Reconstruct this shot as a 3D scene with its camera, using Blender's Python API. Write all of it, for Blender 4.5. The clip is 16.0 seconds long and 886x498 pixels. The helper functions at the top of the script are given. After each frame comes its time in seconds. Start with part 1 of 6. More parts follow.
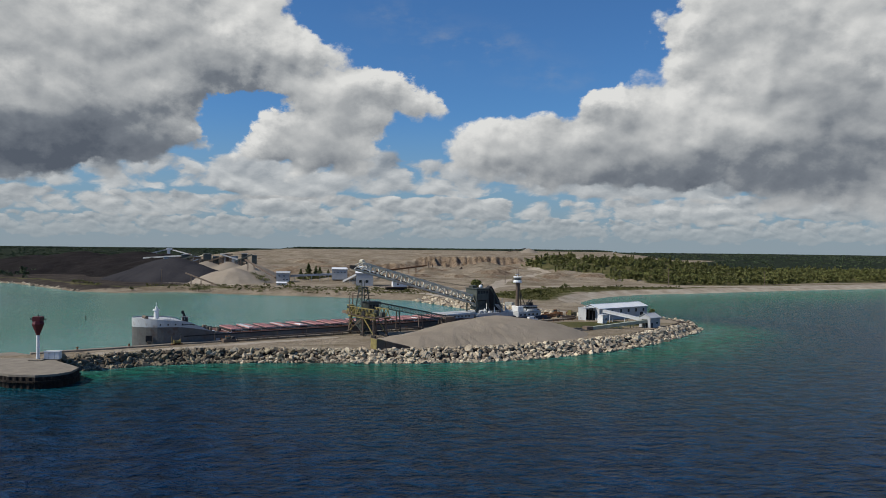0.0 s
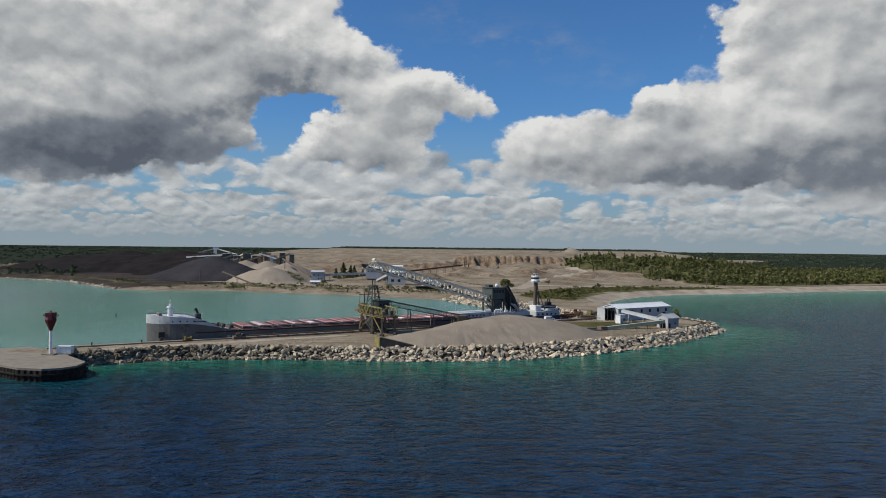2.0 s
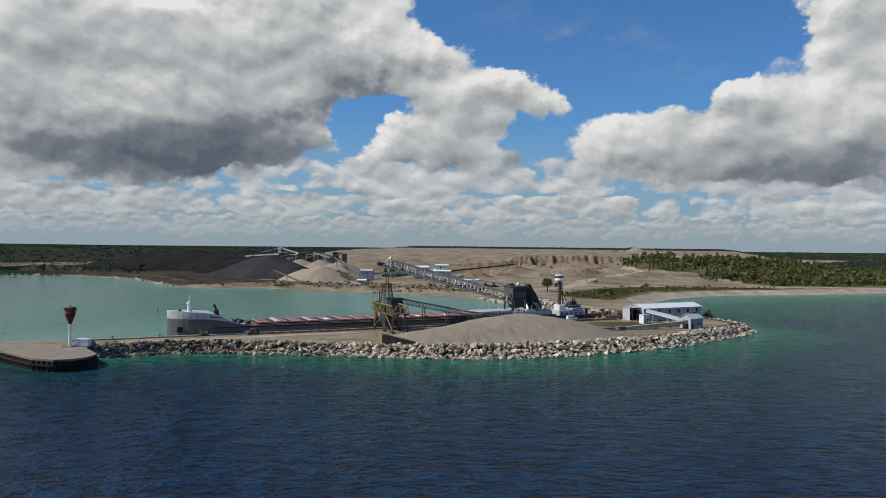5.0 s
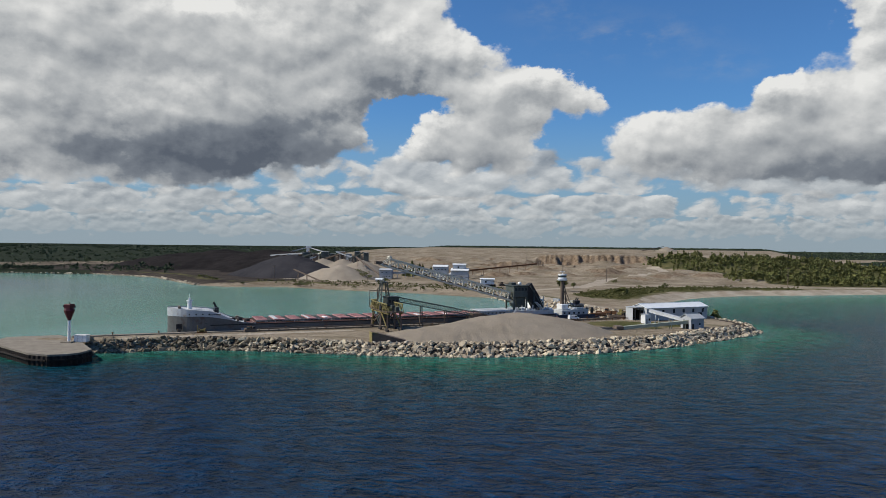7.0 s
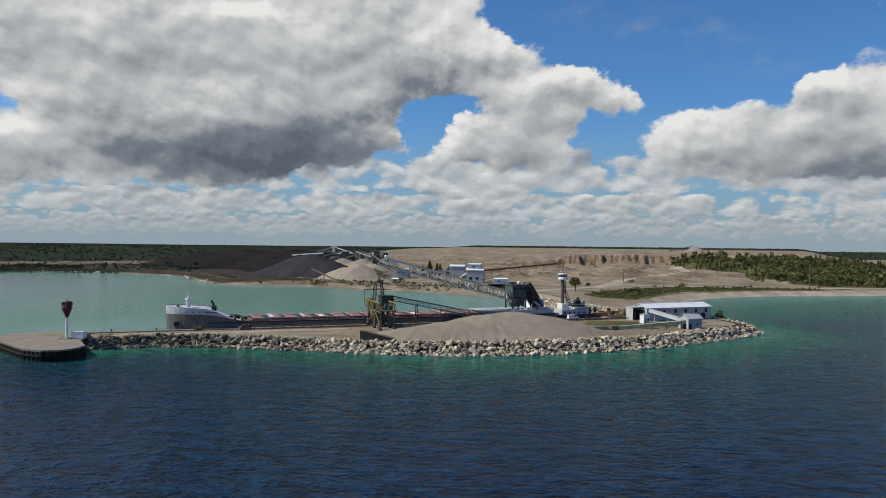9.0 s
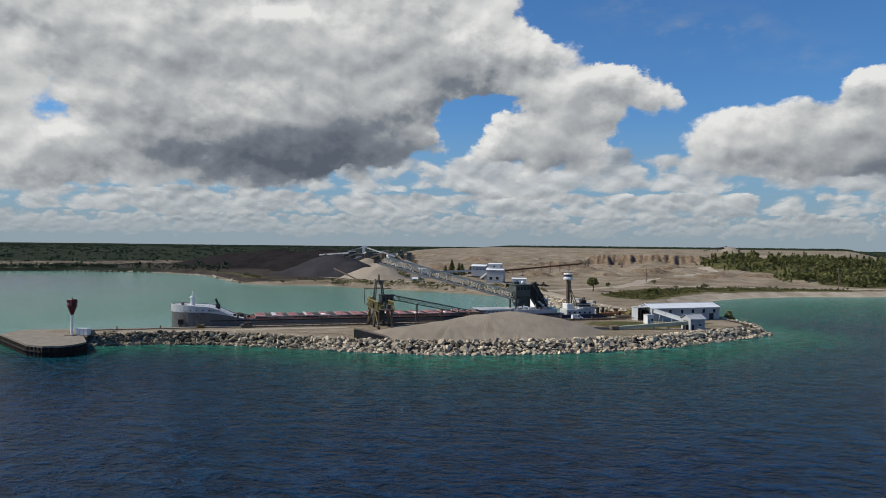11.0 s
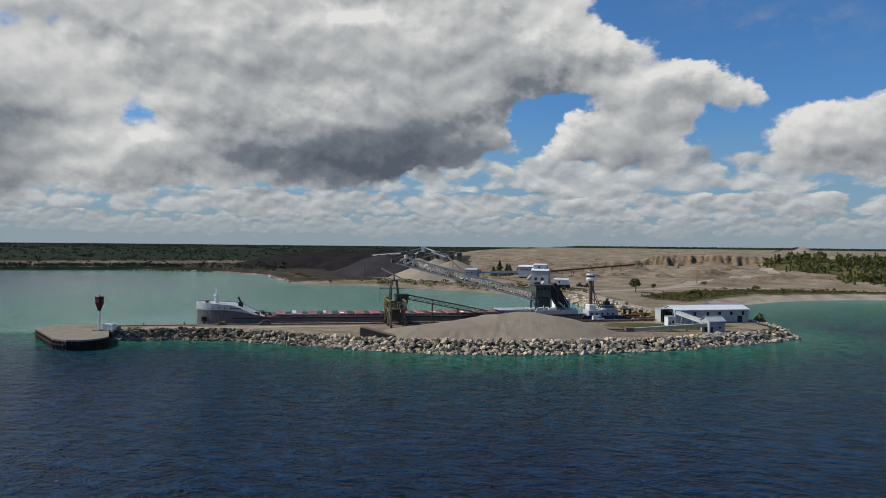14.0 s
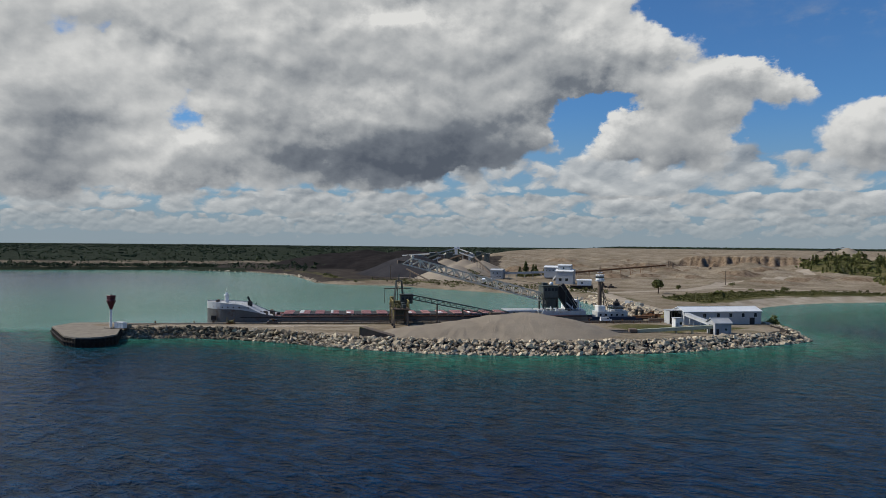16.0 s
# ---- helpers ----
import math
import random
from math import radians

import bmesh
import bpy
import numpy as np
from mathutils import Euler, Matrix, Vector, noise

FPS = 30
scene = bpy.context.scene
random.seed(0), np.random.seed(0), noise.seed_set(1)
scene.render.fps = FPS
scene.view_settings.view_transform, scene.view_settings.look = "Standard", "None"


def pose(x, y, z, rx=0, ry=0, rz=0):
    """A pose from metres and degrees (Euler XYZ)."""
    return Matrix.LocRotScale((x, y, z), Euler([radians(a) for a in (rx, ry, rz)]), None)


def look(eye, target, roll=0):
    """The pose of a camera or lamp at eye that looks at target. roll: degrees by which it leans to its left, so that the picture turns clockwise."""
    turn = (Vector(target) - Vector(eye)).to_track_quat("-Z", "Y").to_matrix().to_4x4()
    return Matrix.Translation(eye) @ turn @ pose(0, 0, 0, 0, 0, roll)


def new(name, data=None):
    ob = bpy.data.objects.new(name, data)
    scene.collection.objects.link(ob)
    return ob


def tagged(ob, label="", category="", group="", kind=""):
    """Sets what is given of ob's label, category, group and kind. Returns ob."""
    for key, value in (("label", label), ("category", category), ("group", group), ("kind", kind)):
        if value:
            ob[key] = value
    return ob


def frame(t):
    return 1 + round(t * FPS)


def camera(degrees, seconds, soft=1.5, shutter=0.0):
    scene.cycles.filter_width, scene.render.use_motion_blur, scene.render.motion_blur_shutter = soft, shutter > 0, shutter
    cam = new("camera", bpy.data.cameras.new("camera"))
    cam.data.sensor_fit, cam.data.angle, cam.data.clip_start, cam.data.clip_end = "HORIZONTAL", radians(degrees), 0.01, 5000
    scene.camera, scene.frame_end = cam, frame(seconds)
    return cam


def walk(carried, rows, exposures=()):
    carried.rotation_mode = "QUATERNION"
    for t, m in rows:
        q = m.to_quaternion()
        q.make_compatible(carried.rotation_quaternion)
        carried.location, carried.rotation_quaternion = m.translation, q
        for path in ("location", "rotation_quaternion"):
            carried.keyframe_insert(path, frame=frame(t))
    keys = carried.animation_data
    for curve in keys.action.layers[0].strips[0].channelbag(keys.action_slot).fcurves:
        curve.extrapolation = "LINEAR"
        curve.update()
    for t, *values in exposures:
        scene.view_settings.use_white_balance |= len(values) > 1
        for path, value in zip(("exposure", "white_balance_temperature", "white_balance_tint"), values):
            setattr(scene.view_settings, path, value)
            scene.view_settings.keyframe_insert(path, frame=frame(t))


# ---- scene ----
# camera and its way: one slow arc to the right over the lake
cam = camera(63.0, 16.0, soft=0.8)
PATH = (
    (0.0, 0.04, -0.02, 40.30, 0.02, -0.13, 0.65),
    (0.5, 4.22, -0.02, 40.28, 0.93, -0.15, 0.65),
    (1.0, 8.41, 0.02, 40.25, 1.91, -0.17, 0.65),
    (1.5, 12.60, 0.10, 40.21, 2.95, -0.19, 0.65),
    (2.0, 16.81, 0.20, 40.18, 3.96, -0.20, 0.64),
    (2.5, 21.01, 0.34, 40.15, 5.01, -0.22, 0.64),
    (3.0, 25.23, 0.52, 40.12, 5.99, -0.24, 0.64),
    (3.5, 29.45, 0.74, 40.08, 7.03, -0.26, 0.64),
    (4.0, 33.67, 0.99, 40.05, 8.02, -0.27, 0.63),
    (6.5, 54.77, 2.88, 39.89, 11.80, -0.34, 0.62),
    (7.0, 58.98, 3.39, 39.87, 12.51, -0.35, 0.62),
    (7.5, 63.19, 3.94, 39.84, 13.22, -0.36, 0.61),
    (8.0, 67.39, 4.55, 39.82, 13.88, -0.37, 0.61),
    (8.5, 71.58, 5.20, 39.80, 14.52, -0.38, 0.61),
    (9.0, 75.76, 5.90, 39.78, 15.15, -0.38, 0.61),
    (11.5, 96.48, 10.20, 39.76, 19.19, -0.41, 0.59),
    (12.0, 100.58, 11.23, 39.77, 20.30, -0.41, 0.59),
    (12.5, 104.67, 12.31, 39.79, 21.29, -0.42, 0.59),
    (13.0, 108.73, 13.46, 39.81, 22.23, -0.42, 0.58),
    (13.5, 112.77, 14.66, 39.83, 23.00, -0.42, 0.58),
    (14.0, 116.79, 15.93, 39.86, 23.83, -0.42, 0.58),
    (14.5, 120.79, 17.25, 39.90, 24.72, -0.42, 0.58),
    (15.0, 124.76, 18.65, 39.95, 25.55, -0.42, 0.57),
    (15.5, 128.71, 20.10, 40.00, 26.33, -0.41, 0.57),
    (16.0, 132.63, 21.62, 40.06, 27.14, -0.41, 0.57),
)
walk(cam, [(t, pose(x, y, z, 90 + p, 0, w) @ pose(0, 0, 0, 0, 0, r)) for t, x, y, z, w, p, r in PATH], exposures=[(0.0, -0.22), (4.0, -0.14), (8.0, -0.08), (12.0, -0.13), (16.0, -0.24)])

# ---- sky, clouds and sun ----
SUN_DIR = Vector((-0.80, -0.22, 0.76)).normalized()
world = bpy.data.worlds.new("world")
scene.world = world
world.use_nodes = True
wt = world.node_tree
wt.nodes.clear()


class Graph:
    """Small helper to write node graphs as expressions."""

    def __init__(self, tree):
        self.tree = tree

    def node(self, kind, **settings):
        n = self.tree.nodes.new(kind)
        return n

    def plug(self, socket, value):
        if isinstance(value, bpy.types.NodeSocket):
            self.tree.links.new(value, socket)
        elif value is not None:
            socket.default_value = value

    def m(self, op, a, b=None, c=None, clamp=False):
        n = self.tree.nodes.new("ShaderNodeMath")
        n.operation, n.use_clamp = op, clamp
        for s, v in zip(n.inputs, (a, b, c)):
            self.plug(s, v)
        return n.outputs[0]

    def noise(self, vector, scale, detail=6.0, rough=0.55, warp=0.0):
        n = self.tree.nodes.new("ShaderNodeTexNoise")
        self.plug(n.inputs["Vector"], vector)
        n.inputs["Scale"].default_value = scale
        n.inputs["Detail"].default_value = detail
        n.inputs["Roughness"].default_value = rough
        n.inputs["Distortion"].default_value = warp
        return n.outputs["Fac"]

    def mix(self, fac, a, b):
        n = self.tree.nodes.new("ShaderNodeMix")
        n.data_type = "RGBA"
        self.plug(n.inputs[0], fac)
        for s, v in ((n.inputs[6], a), (n.inputs[7], b)):
            self.plug(s, (*v, 1) if isinstance(v, tuple) and len(v) == 3 else v)
        return n.outputs[2]

    def ramp(self, fac, *stops):
        n = self.tree.nodes.new("ShaderNodeValToRGB")
        self.plug(n.inputs[0], fac)
        e = n.color_ramp.elements
        while len(e) < len(stops):
            e.new(0.5)
        for el, (p, c) in zip(e, stops):
            el.position, el.color = p, (*c, 1)
        return n.outputs[0]

    def step(self, v, lo, hi):
        n = self.tree.nodes.new("ShaderNodeMapRange")
        n.interpolation_type = "SMOOTHSTEP"
        self.plug(n.inputs["Value"], v)
        n.inputs["From Min"].default_value, n.inputs["From Max"].default_value = lo, hi
        return n.outputs["Result"]

    def xyz(self, x, y, z):
        n = self.tree.nodes.new("ShaderNodeCombineXYZ")
        for s, v in zip(n.inputs, (x, y, z)):
            self.plug(s, v)
        return n.outputs[0]


g = Graph(wt)
sky = g.node("ShaderNodeTexSky")
sky.sky_type, sky.sun_disc = "NISHITA", False
sky.sun_elevation = math.asin(SUN_DIR.z)
sky.sun_rotation = math.atan2(SUN_DIR.x, SUN_DIR.y)
sky.air_density, sky.dust_density, sky.ozone_density = 1.0, 0.6, 2.0
ways = g.node("ShaderNodeTexCoord")
split = g.node("ShaderNodeSeparateXYZ")
wt.links.new(ways.outputs["Generated"], split.inputs[0])
azimuth = g.m("MULTIPLY", g.m("ARCTAN2", split.outputs[0], split.outputs[1]), 57.2958)
height = g.m("MULTIPLY", g.m("ARCSINE", split.outputs[2]), 57.2958)

# heaps of cumulus: azimuth, elevation, half widths, strength
HEAPS_MIDDLE = ((-15.2, 14.5, 5.4, 2.6, 0.90), (-7.9, 15.1, 3.9, 0.9, 0.50), (-9.8, 8.1, 4.6, 3.0, 1.00), (-7.7, 11.2, 3.1, 2.3, 0.80), (-14.1, 8.2, 2.1, 1.4, 0.65),
                (-4.6, 12.7, 2.6, 1.2, 0.95), (-1.9, 11.3, 2.2, 1.4, 0.9), (4.6, 7.9, 6.2, 2.7, 1.05), (15.9, 7.8, 7.8, 3.4, 1.10), (13.1, 11.0, 1.9, 1.3, 0.70))
HEAPS_ASIDE = ((-24.7, 15.5, 12.1, 5.6, 1.30), (-28.9, 9.3, 8.9, 3.2, 1.10), (24.1, 13.4, 7.4, 4.6, 1.30), (29.1, 8.0, 8.9, 5.0, 1.20), (18.8, 15.8, 2.6, 2.0, 0.80), (-33.7, 12.3, 14.3, 5.5, 1.10),
               (-37.1, 7.4, 10.3, 3.0, 0.95), (-56.7, 9.8, 5.8, 4.2, 1.10), (-56.3, 4.9, 5.1, 2.3, 0.80), (-47.5, 5.9, 3.6, 1.9, 1.00), (-46.1, 15.4, 8.2, 3.0, 0.85), (26, 24, 16, 7, 1.2), (-38, 26, 26, 8, 1.2), (-75, 14, 14, 8, 1.2), (52, 11, 16, 8, 1.1))
OPENINGS = ((-17.2, 9.3, 2.4, 1.6, 0.8), (-14.2, 11.0, 2.6, 0.9, 0.8), (3.5, 17.0, 13.0, 4.6, 0.9), (-52.1, 15.3, 2.2, 1.6, 0.5), (-46.0, 8.8, 2.4, 0.9, 0.55), (-3.2, 7.0, 1.6, 2.6, 0.6), (-48.4, 14.2, 1.8, 0.9, 0.4), (1, 30, 14, 9, 0.9), (-31, 18.5, 3.5, 1.0, 0.8))
# grey undersides
BASES = ((-28.6, 6.9, 8.6, 2.2, 0.34), (-20.8, 7.0, 2.0, 1.9, 0.16), (9.9, 5.6, 8.6, 1.6, 0.30), (23.0, 5.4, 8.3, 1.8, 0.36), (28.4, 8.2, 5.2, 2.5, 0.18), (-24.7, 12.1, 9.2, 2.6, 0.13),
         (-34.5, 6.0, 10.0, 2.2, 0.36), (-56.7, 4.5, 4.1, 2.3, 0.30), (-55.5, 9.3, 3.2, 2.7, 0.20), (-8.3, 6.4, 3.1, 1.5, 0.20), (9.9, 9.8, 3.0, 0.9, 0.22), (31.4, 4.5, 3.9, 1.9, 0.15), (-30, 11, 9, 2.5, 0.10))


def bumps(total, rows, a, e, sign):
    for ca, ce, sa, se, amp in rows:
        p = g.m("MULTIPLY", g.m("SUBTRACT", a, ca), 1 / sa)
        q = g.m("MULTIPLY", g.m("SUBTRACT", e, ce), 1 / se)
        r = g.m("EXPONENT", g.m("MULTIPLY", g.m("ADD", g.m("MULTIPLY", p, p), g.m("MULTIPLY", q, q)), -1.0))
        total = g.m("MULTIPLY_ADD", r, sign * amp, total)
    return total


def billow(place, scale, smooth=0.25):
    """Rounded lumps, about -0.5 to 0.5."""
    n = g.node("ShaderNodeTexVoronoi")
    n.feature = "SMOOTH_F1"
    n.inputs["Scale"].default_value = scale
    n.inputs["Smoothness"].default_value = smooth
    wt.links.new(place, n.inputs["Vector"])
    return g.m("SUBTRACT", 0.42, n.outputs["Distance"])


def cover(a, e):
    """Thickness of the high cumulus in one direction: heaps with lumpy, frayed edges."""
    place = g.xyz(g.m("MULTIPLY", a, 0.1), g.m("MULTIPLY", e, 0.13), 3.7)
    wob = g.m("SUBTRACT", g.noise(place, 3.2, 5.0, 0.6), 0.5)
    wob_e = g.m("SUBTRACT", g.noise(g.xyz(g.m("MULTIPLY", a, 0.1), g.m("MULTIPLY", e, 0.13), 9.0), 3.2, 5.0, 0.6), 0.5)
    wa, we = g.m("MULTIPLY_ADD", wob, 4.6, a), g.m("MULTIPLY_ADD", wob_e, 3.0, e)
    lumpy = g.xyz(g.m("MULTIPLY_ADD", wob, 0.30, g.m("MULTIPLY", a, 0.1)), g.m("MULTIPLY_ADD", wob_e, 0.26, g.m("MULTIPLY", e, 0.13)), 1.0)
    d = g.m("MULTIPLY_ADD", billow(lumpy, 2.4), 0.50, -0.36)
    d = g.m("MULTIPLY_ADD", billow(lumpy, 6.0), 0.24, d)
    d = g.m("MULTIPLY_ADD", g.m("SUBTRACT", g.noise(place, 4.0, 9.0, 0.56), 0.5), 0.50, d)
    d = bumps(d, HEAPS_MIDDLE, wa, we, 1)
    d = bumps(d, HEAPS_ASIDE, wa, we, 1)
    return bumps(d, OPENINGS, wa, we, -1)


here = cover(azimuth, height)
lit = cover(g.m("ADD", azimuth, -0.45), g.m("ADD", height, 0.75))
mask_high = g.step(here, -0.02, 0.20)
thick = g.m("MINIMUM", here, 1.0)
relief = g.m("MULTIPLY_ADD", g.m("SUBTRACT", here, lit), 0.60, 0.80)
relief = g.m("MULTIPLY_ADD", thick, -0.13, relief)
relief = bumps(relief, BASES, g.m("MULTIPLY_ADD", g.m("SUBTRACT", g.noise(g.xyz(azimuth, height, 2.0), 0.16, 5.0), 0.5), 5.0, azimuth), g.m("MULTIPLY_ADD", g.m("SUBTRACT", g.noise(g.xyz(azimuth, height, 7.0), 0.16, 5.0), 0.5), 2.6, height), -0.70)
relief = g.m("MULTIPLY_ADD", g.m("SUBTRACT", g.noise(g.xyz(azimuth, g.m("MULTIPLY", height, 1.5), 0.0), 0.10, 5.0, 0.5), 0.5), 0.62, relief)


# the distant low decks: flat-based puffs in rows, smaller and closer towards the horizon
def deck(a, e, size, seed):
    """Thickness of one row of low puffs; size is their usual breadth in degrees."""
    k = 1.0 / size
    wob = g.m("SUBTRACT", g.noise(g.xyz(g.m("MULTIPLY", a, k), g.m("MULTIPLY", e, 2.0 * k), seed + 4), 1.6, 4.0, 0.6), 0.5)
    spot = g.xyz(g.m("MULTIPLY_ADD", wob, 0.5, g.m("MULTIPLY", a, k)), g.m("MULTIPLY_ADD", wob, 0.5, g.m("MULTIPLY", e, 1.75 * k)), seed)
    d = g.m("MULTIPLY_ADD", g.m("SUBTRACT", g.noise(spot, 0.8, 6.0, 0.55), 0.5), 1.9, 0.29)
    return g.m("MULTIPLY_ADD", billow(spot, 2.3), 0.45, d)


rows = []
for size, seed, lo, hi in ((1.9, 5.0, 0.2, 2.6), (3.4, 2.0, 1.6, 4.4), (5.2, 8.0, 3.0, 7.8)):
    d0 = deck(azimuth, height, size, seed)
    d1 = deck(g.m("ADD", azimuth, -0.06 * size), g.m("ADD", height, 0.10 * size), size, seed)
    band = g.m("MULTIPLY", g.step(height, lo, lo + 0.35 * (hi - lo)), g.step(height, hi, hi - 0.3 * (hi - lo)))
    inside = g.m("MULTIPLY", g.step(g.m("MULTIPLY_ADD", g.m("SUBTRACT", band, 1.0), 0.6, d0), -0.06, 0.14), g.step(band, 0.0, 0.25))
    rows.append((inside, g.m("MULTIPLY_ADD", d0, -0.16, g.m("MULTIPLY_ADD", g.m("SUBTRACT", d0, d1), 0.75, 0.72))))
TONES = ((0.0, (1.05, 1.25, 1.6)), (0.35, (2.0, 2.25, 2.6)), (0.62, (4.4, 4.6, 4.75)), (1.0, (8.4, 8.4, 8.2)))
deep = g.node("ShaderNodeMix")
deep.data_type, deep.blend_type = "RGBA", "MULTIPLY"
deep.inputs[0].default_value = 1.0
g.plug(deep.inputs[6], sky.outputs[0])
deep.inputs[7].default_value = (0.45, 0.80, 1.18, 1)
blend = g.mix(g.m("MULTIPLY", g.step(height, 11.0, 1.0), 0.85), deep.outputs[2], (2.5, 3.7, 4.8))
for inside, shade in rows:
    blend = g.mix(g.m("MULTIPLY", inside, 0.88), blend, g.ramp(shade, *TONES))
blend = g.mix(mask_high, blend, g.ramp(relief, *TONES))
# faint wisps in the open blue
wisp = bumps(g.m("MULTIPLY", height, 0.0), ((1.5, 15.6, 4.5, 1.1, 1.0), (-3.5, 17.8, 3.0, 0.8, 0.6), (8.5, 13.2, 3.0, 0.9, 0.5)), azimuth, height, 1)
wisp = g.m("MULTIPLY", wisp, g.step(g.noise(g.xyz(g.m("MULTIPLY", azimuth, 0.25), g.m("MULTIPLY", height, 0.5), 4.0), 1.0, 7.0, 0.6), 0.42, 0.75))
blend = g.mix(g.m("MULTIPLY", wisp, 0.6), blend, (4.0, 4.3, 4.7))
# thin grey veil right above the horizon
blend = g.mix(g.m("MULTIPLY", g.step(height, 3.6, 0.2), 0.82), blend, (3.1, 3.75, 4.2))
back = g.node("ShaderNodeBackground")
back.inputs["Strength"].default_value = 0.10
wt.links.new(blend, back.inputs["Color"])
out = g.node("ShaderNodeOutputWorld")
wt.links.new(back.outputs[0], out.inputs[0])

sun = new("sun", bpy.data.lights.new("sun", "SUN"))
sun.data.energy, sun.data.angle, sun.data.color = 5.0, radians(0.6), (1.0, 0.93, 0.80)
sun.matrix_world = look(SUN_DIR * 100, (0, 0, 0))

# ---- materials ----
def mat(name, dark, light, scale=0.5, rough=0.85, metal=0.0, bump=0.3, fine=12.0, stain=None, gloss=0.3):
    """Two-scale mottled surface: broad patches between two colours, fine grain, optional stain, relief."""
    m = bpy.data.materials.new(name)
    m.use_nodes = True
    q = Graph(m.node_tree)
    bsdf = m.node_tree.nodes["Principled BSDF"]
    pos = q.node("ShaderNodeTexCoord").outputs["Object"]
    broad = q.noise(pos, scale, 5.0, 0.6)
    grain = q.noise(pos, scale * fine, 4.0, 0.65)
    fac = q.m("ADD", q.m("MULTIPLY", broad, 0.65), q.m("MULTIPLY", grain, 0.35))
    col = q.ramp(fac, (0.33, dark), (0.66, light))
    if stain:
        st = q.step(q.noise(pos, scale * 2.3, 6.0, 0.7), 0.52, 0.68)
        col = q.mix(q.m("MULTIPLY", st, 0.75), col, stain)
    info = q.node("ShaderNodeObjectInfo")
    hsv = q.node("ShaderNodeHueSaturation")
    q.plug(hsv.inputs["Color"], col)
    q.plug(hsv.inputs["Value"], q.m("MULTIPLY_ADD", info.outputs["Random"], 0.16, 0.92))
    q.plug(bsdf.inputs["Base Color"], hsv.outputs[0])
    bsdf.inputs["Roughness"].default_value = rough
    bsdf.inputs["Metallic"].default_value = metal
    bsdf.inputs["Specular IOR Level"].default_value = gloss if rough < 0.85 else 0.04
    if bump:
        b = q.node("ShaderNodeBump")
        b.inputs["Strength"].default_value = bump
        b.inputs["Distance"].default_value = 0.6 / max(scale, 0.05) / fine * 4
        q.plug(b.inputs["Height"], grain)
        q.plug(bsdf.inputs["Normal"], b.outputs[0])
    return m


def island_mat(name, dark, light, rough=0.9, bump=0.5, scale=1.2, spread=0.55):
    """For joined stones and leaves: colour varies from piece to piece."""
    m = mat(name, dark, light, scale, rough, 0.0, bump)
    q = Graph(m.node_tree)
    bsdf = m.node_tree.nodes["Principled BSDF"]
    src = bsdf.inputs["Base Color"].links[0].from_socket
    geo = q.node("ShaderNodeNewGeometry")
    hsv = q.node("ShaderNodeHueSaturation")
    q.plug(hsv.inputs["Color"], src)
    q.plug(hsv.inputs["Value"], q.m("MULTIPLY_ADD", geo.outputs["Random Per Island"], spread, 1.0 - spread * 0.55))
    q.plug(hsv.inputs["Hue"], q.m("MULTIPLY_ADD", geo.outputs["Random Per Island"], 0.02, 0.49))
    q.plug(bsdf.inputs["Base Color"], hsv.outputs[0])
    return m


GRAVEL = mat("pale_gravel", (0.24, 0.205, 0.165), (0.36, 0.315, 0.26), 0.09, 0.95, bump=0.5, fine=14)
HEAP = mat("crushed_limestone", (0.225, 0.188, 0.146), (0.315, 0.270, 0.215), 0.07, 0.95, bump=0.35, fine=18)
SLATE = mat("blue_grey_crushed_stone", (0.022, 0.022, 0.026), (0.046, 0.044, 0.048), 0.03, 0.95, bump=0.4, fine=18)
# dark stone, its colour deepened further for cloud shade over the ridge
DARKHEAP = mat("cloud_shaded_dark_stone", (0.011, 0.010, 0.010), (0.028, 0.024, 0.024), 0.03, 0.95, bump=0.4, fine=18)
STONE = mat("limestone_boulder", (0.24, 0.195, 0.14), (0.58, 0.49, 0.37), 0.7, 0.9, bump=0.5, fine=5, stain=(0.14, 0.115, 0.085))
STONES = island_mat("limestone_rubble", (0.22, 0.18, 0.13), (0.56, 0.475, 0.36), spread=1.0)
DARKSTONES = island_mat("weathered_dark_rubble", (0.10, 0.085, 0.062), (0.27, 0.225, 0.165), spread=1.1)
CONCRETE = mat("weathered_concrete", (0.17, 0.148, 0.122), (0.27, 0.24, 0.198), 0.25, 0.9, bump=0.25, stain=(0.2, 0.175, 0.14))
PILING = mat("rusted_sheet_piling", (0.010, 0.008, 0.007), (0.030, 0.022, 0.018), 0.6, 0.8, 0.2, 0.5, stain=(0.06, 0.035, 0.022))
HULL = mat("dark_hull_paint", (0.085, 0.083, 0.080), (0.15, 0.145, 0.138), 0.12, 0.55, bump=0.1, stain=(0.10, 0.06, 0.045))
HULL_PALE = mat("pale_grey_ship_paint", (0.36, 0.38, 0.40), (0.52, 0.54, 0.55), 0.2, 0.5, bump=0.1, stain=(0.30, 0.25, 0.21))
DECK = mat("oxide_deck_paint", (0.10, 0.045, 0.038), (0.19, 0.085, 0.07), 0.3, 0.75, bump=0.2, stain=(0.06, 0.05, 0.045))
HATCH = mat("faded_red_hatch_paint", (0.30, 0.12, 0.115), (0.52, 0.29, 0.275), 0.4, 0.65, bump=0.15, stain=(0.50, 0.40, 0.37))
COAMING = mat("black_steel", (0.02, 0.02, 0.022), (0.045, 0.042, 0.042), 0.6, 0.6, 0.3, 0.2)
CREAM = mat("cream_boom_paint", (0.52, 0.48, 0.38), (0.72, 0.68, 0.58), 0.5, 0.6, bump=0.1, stain=(0.30, 0.24, 0.17))
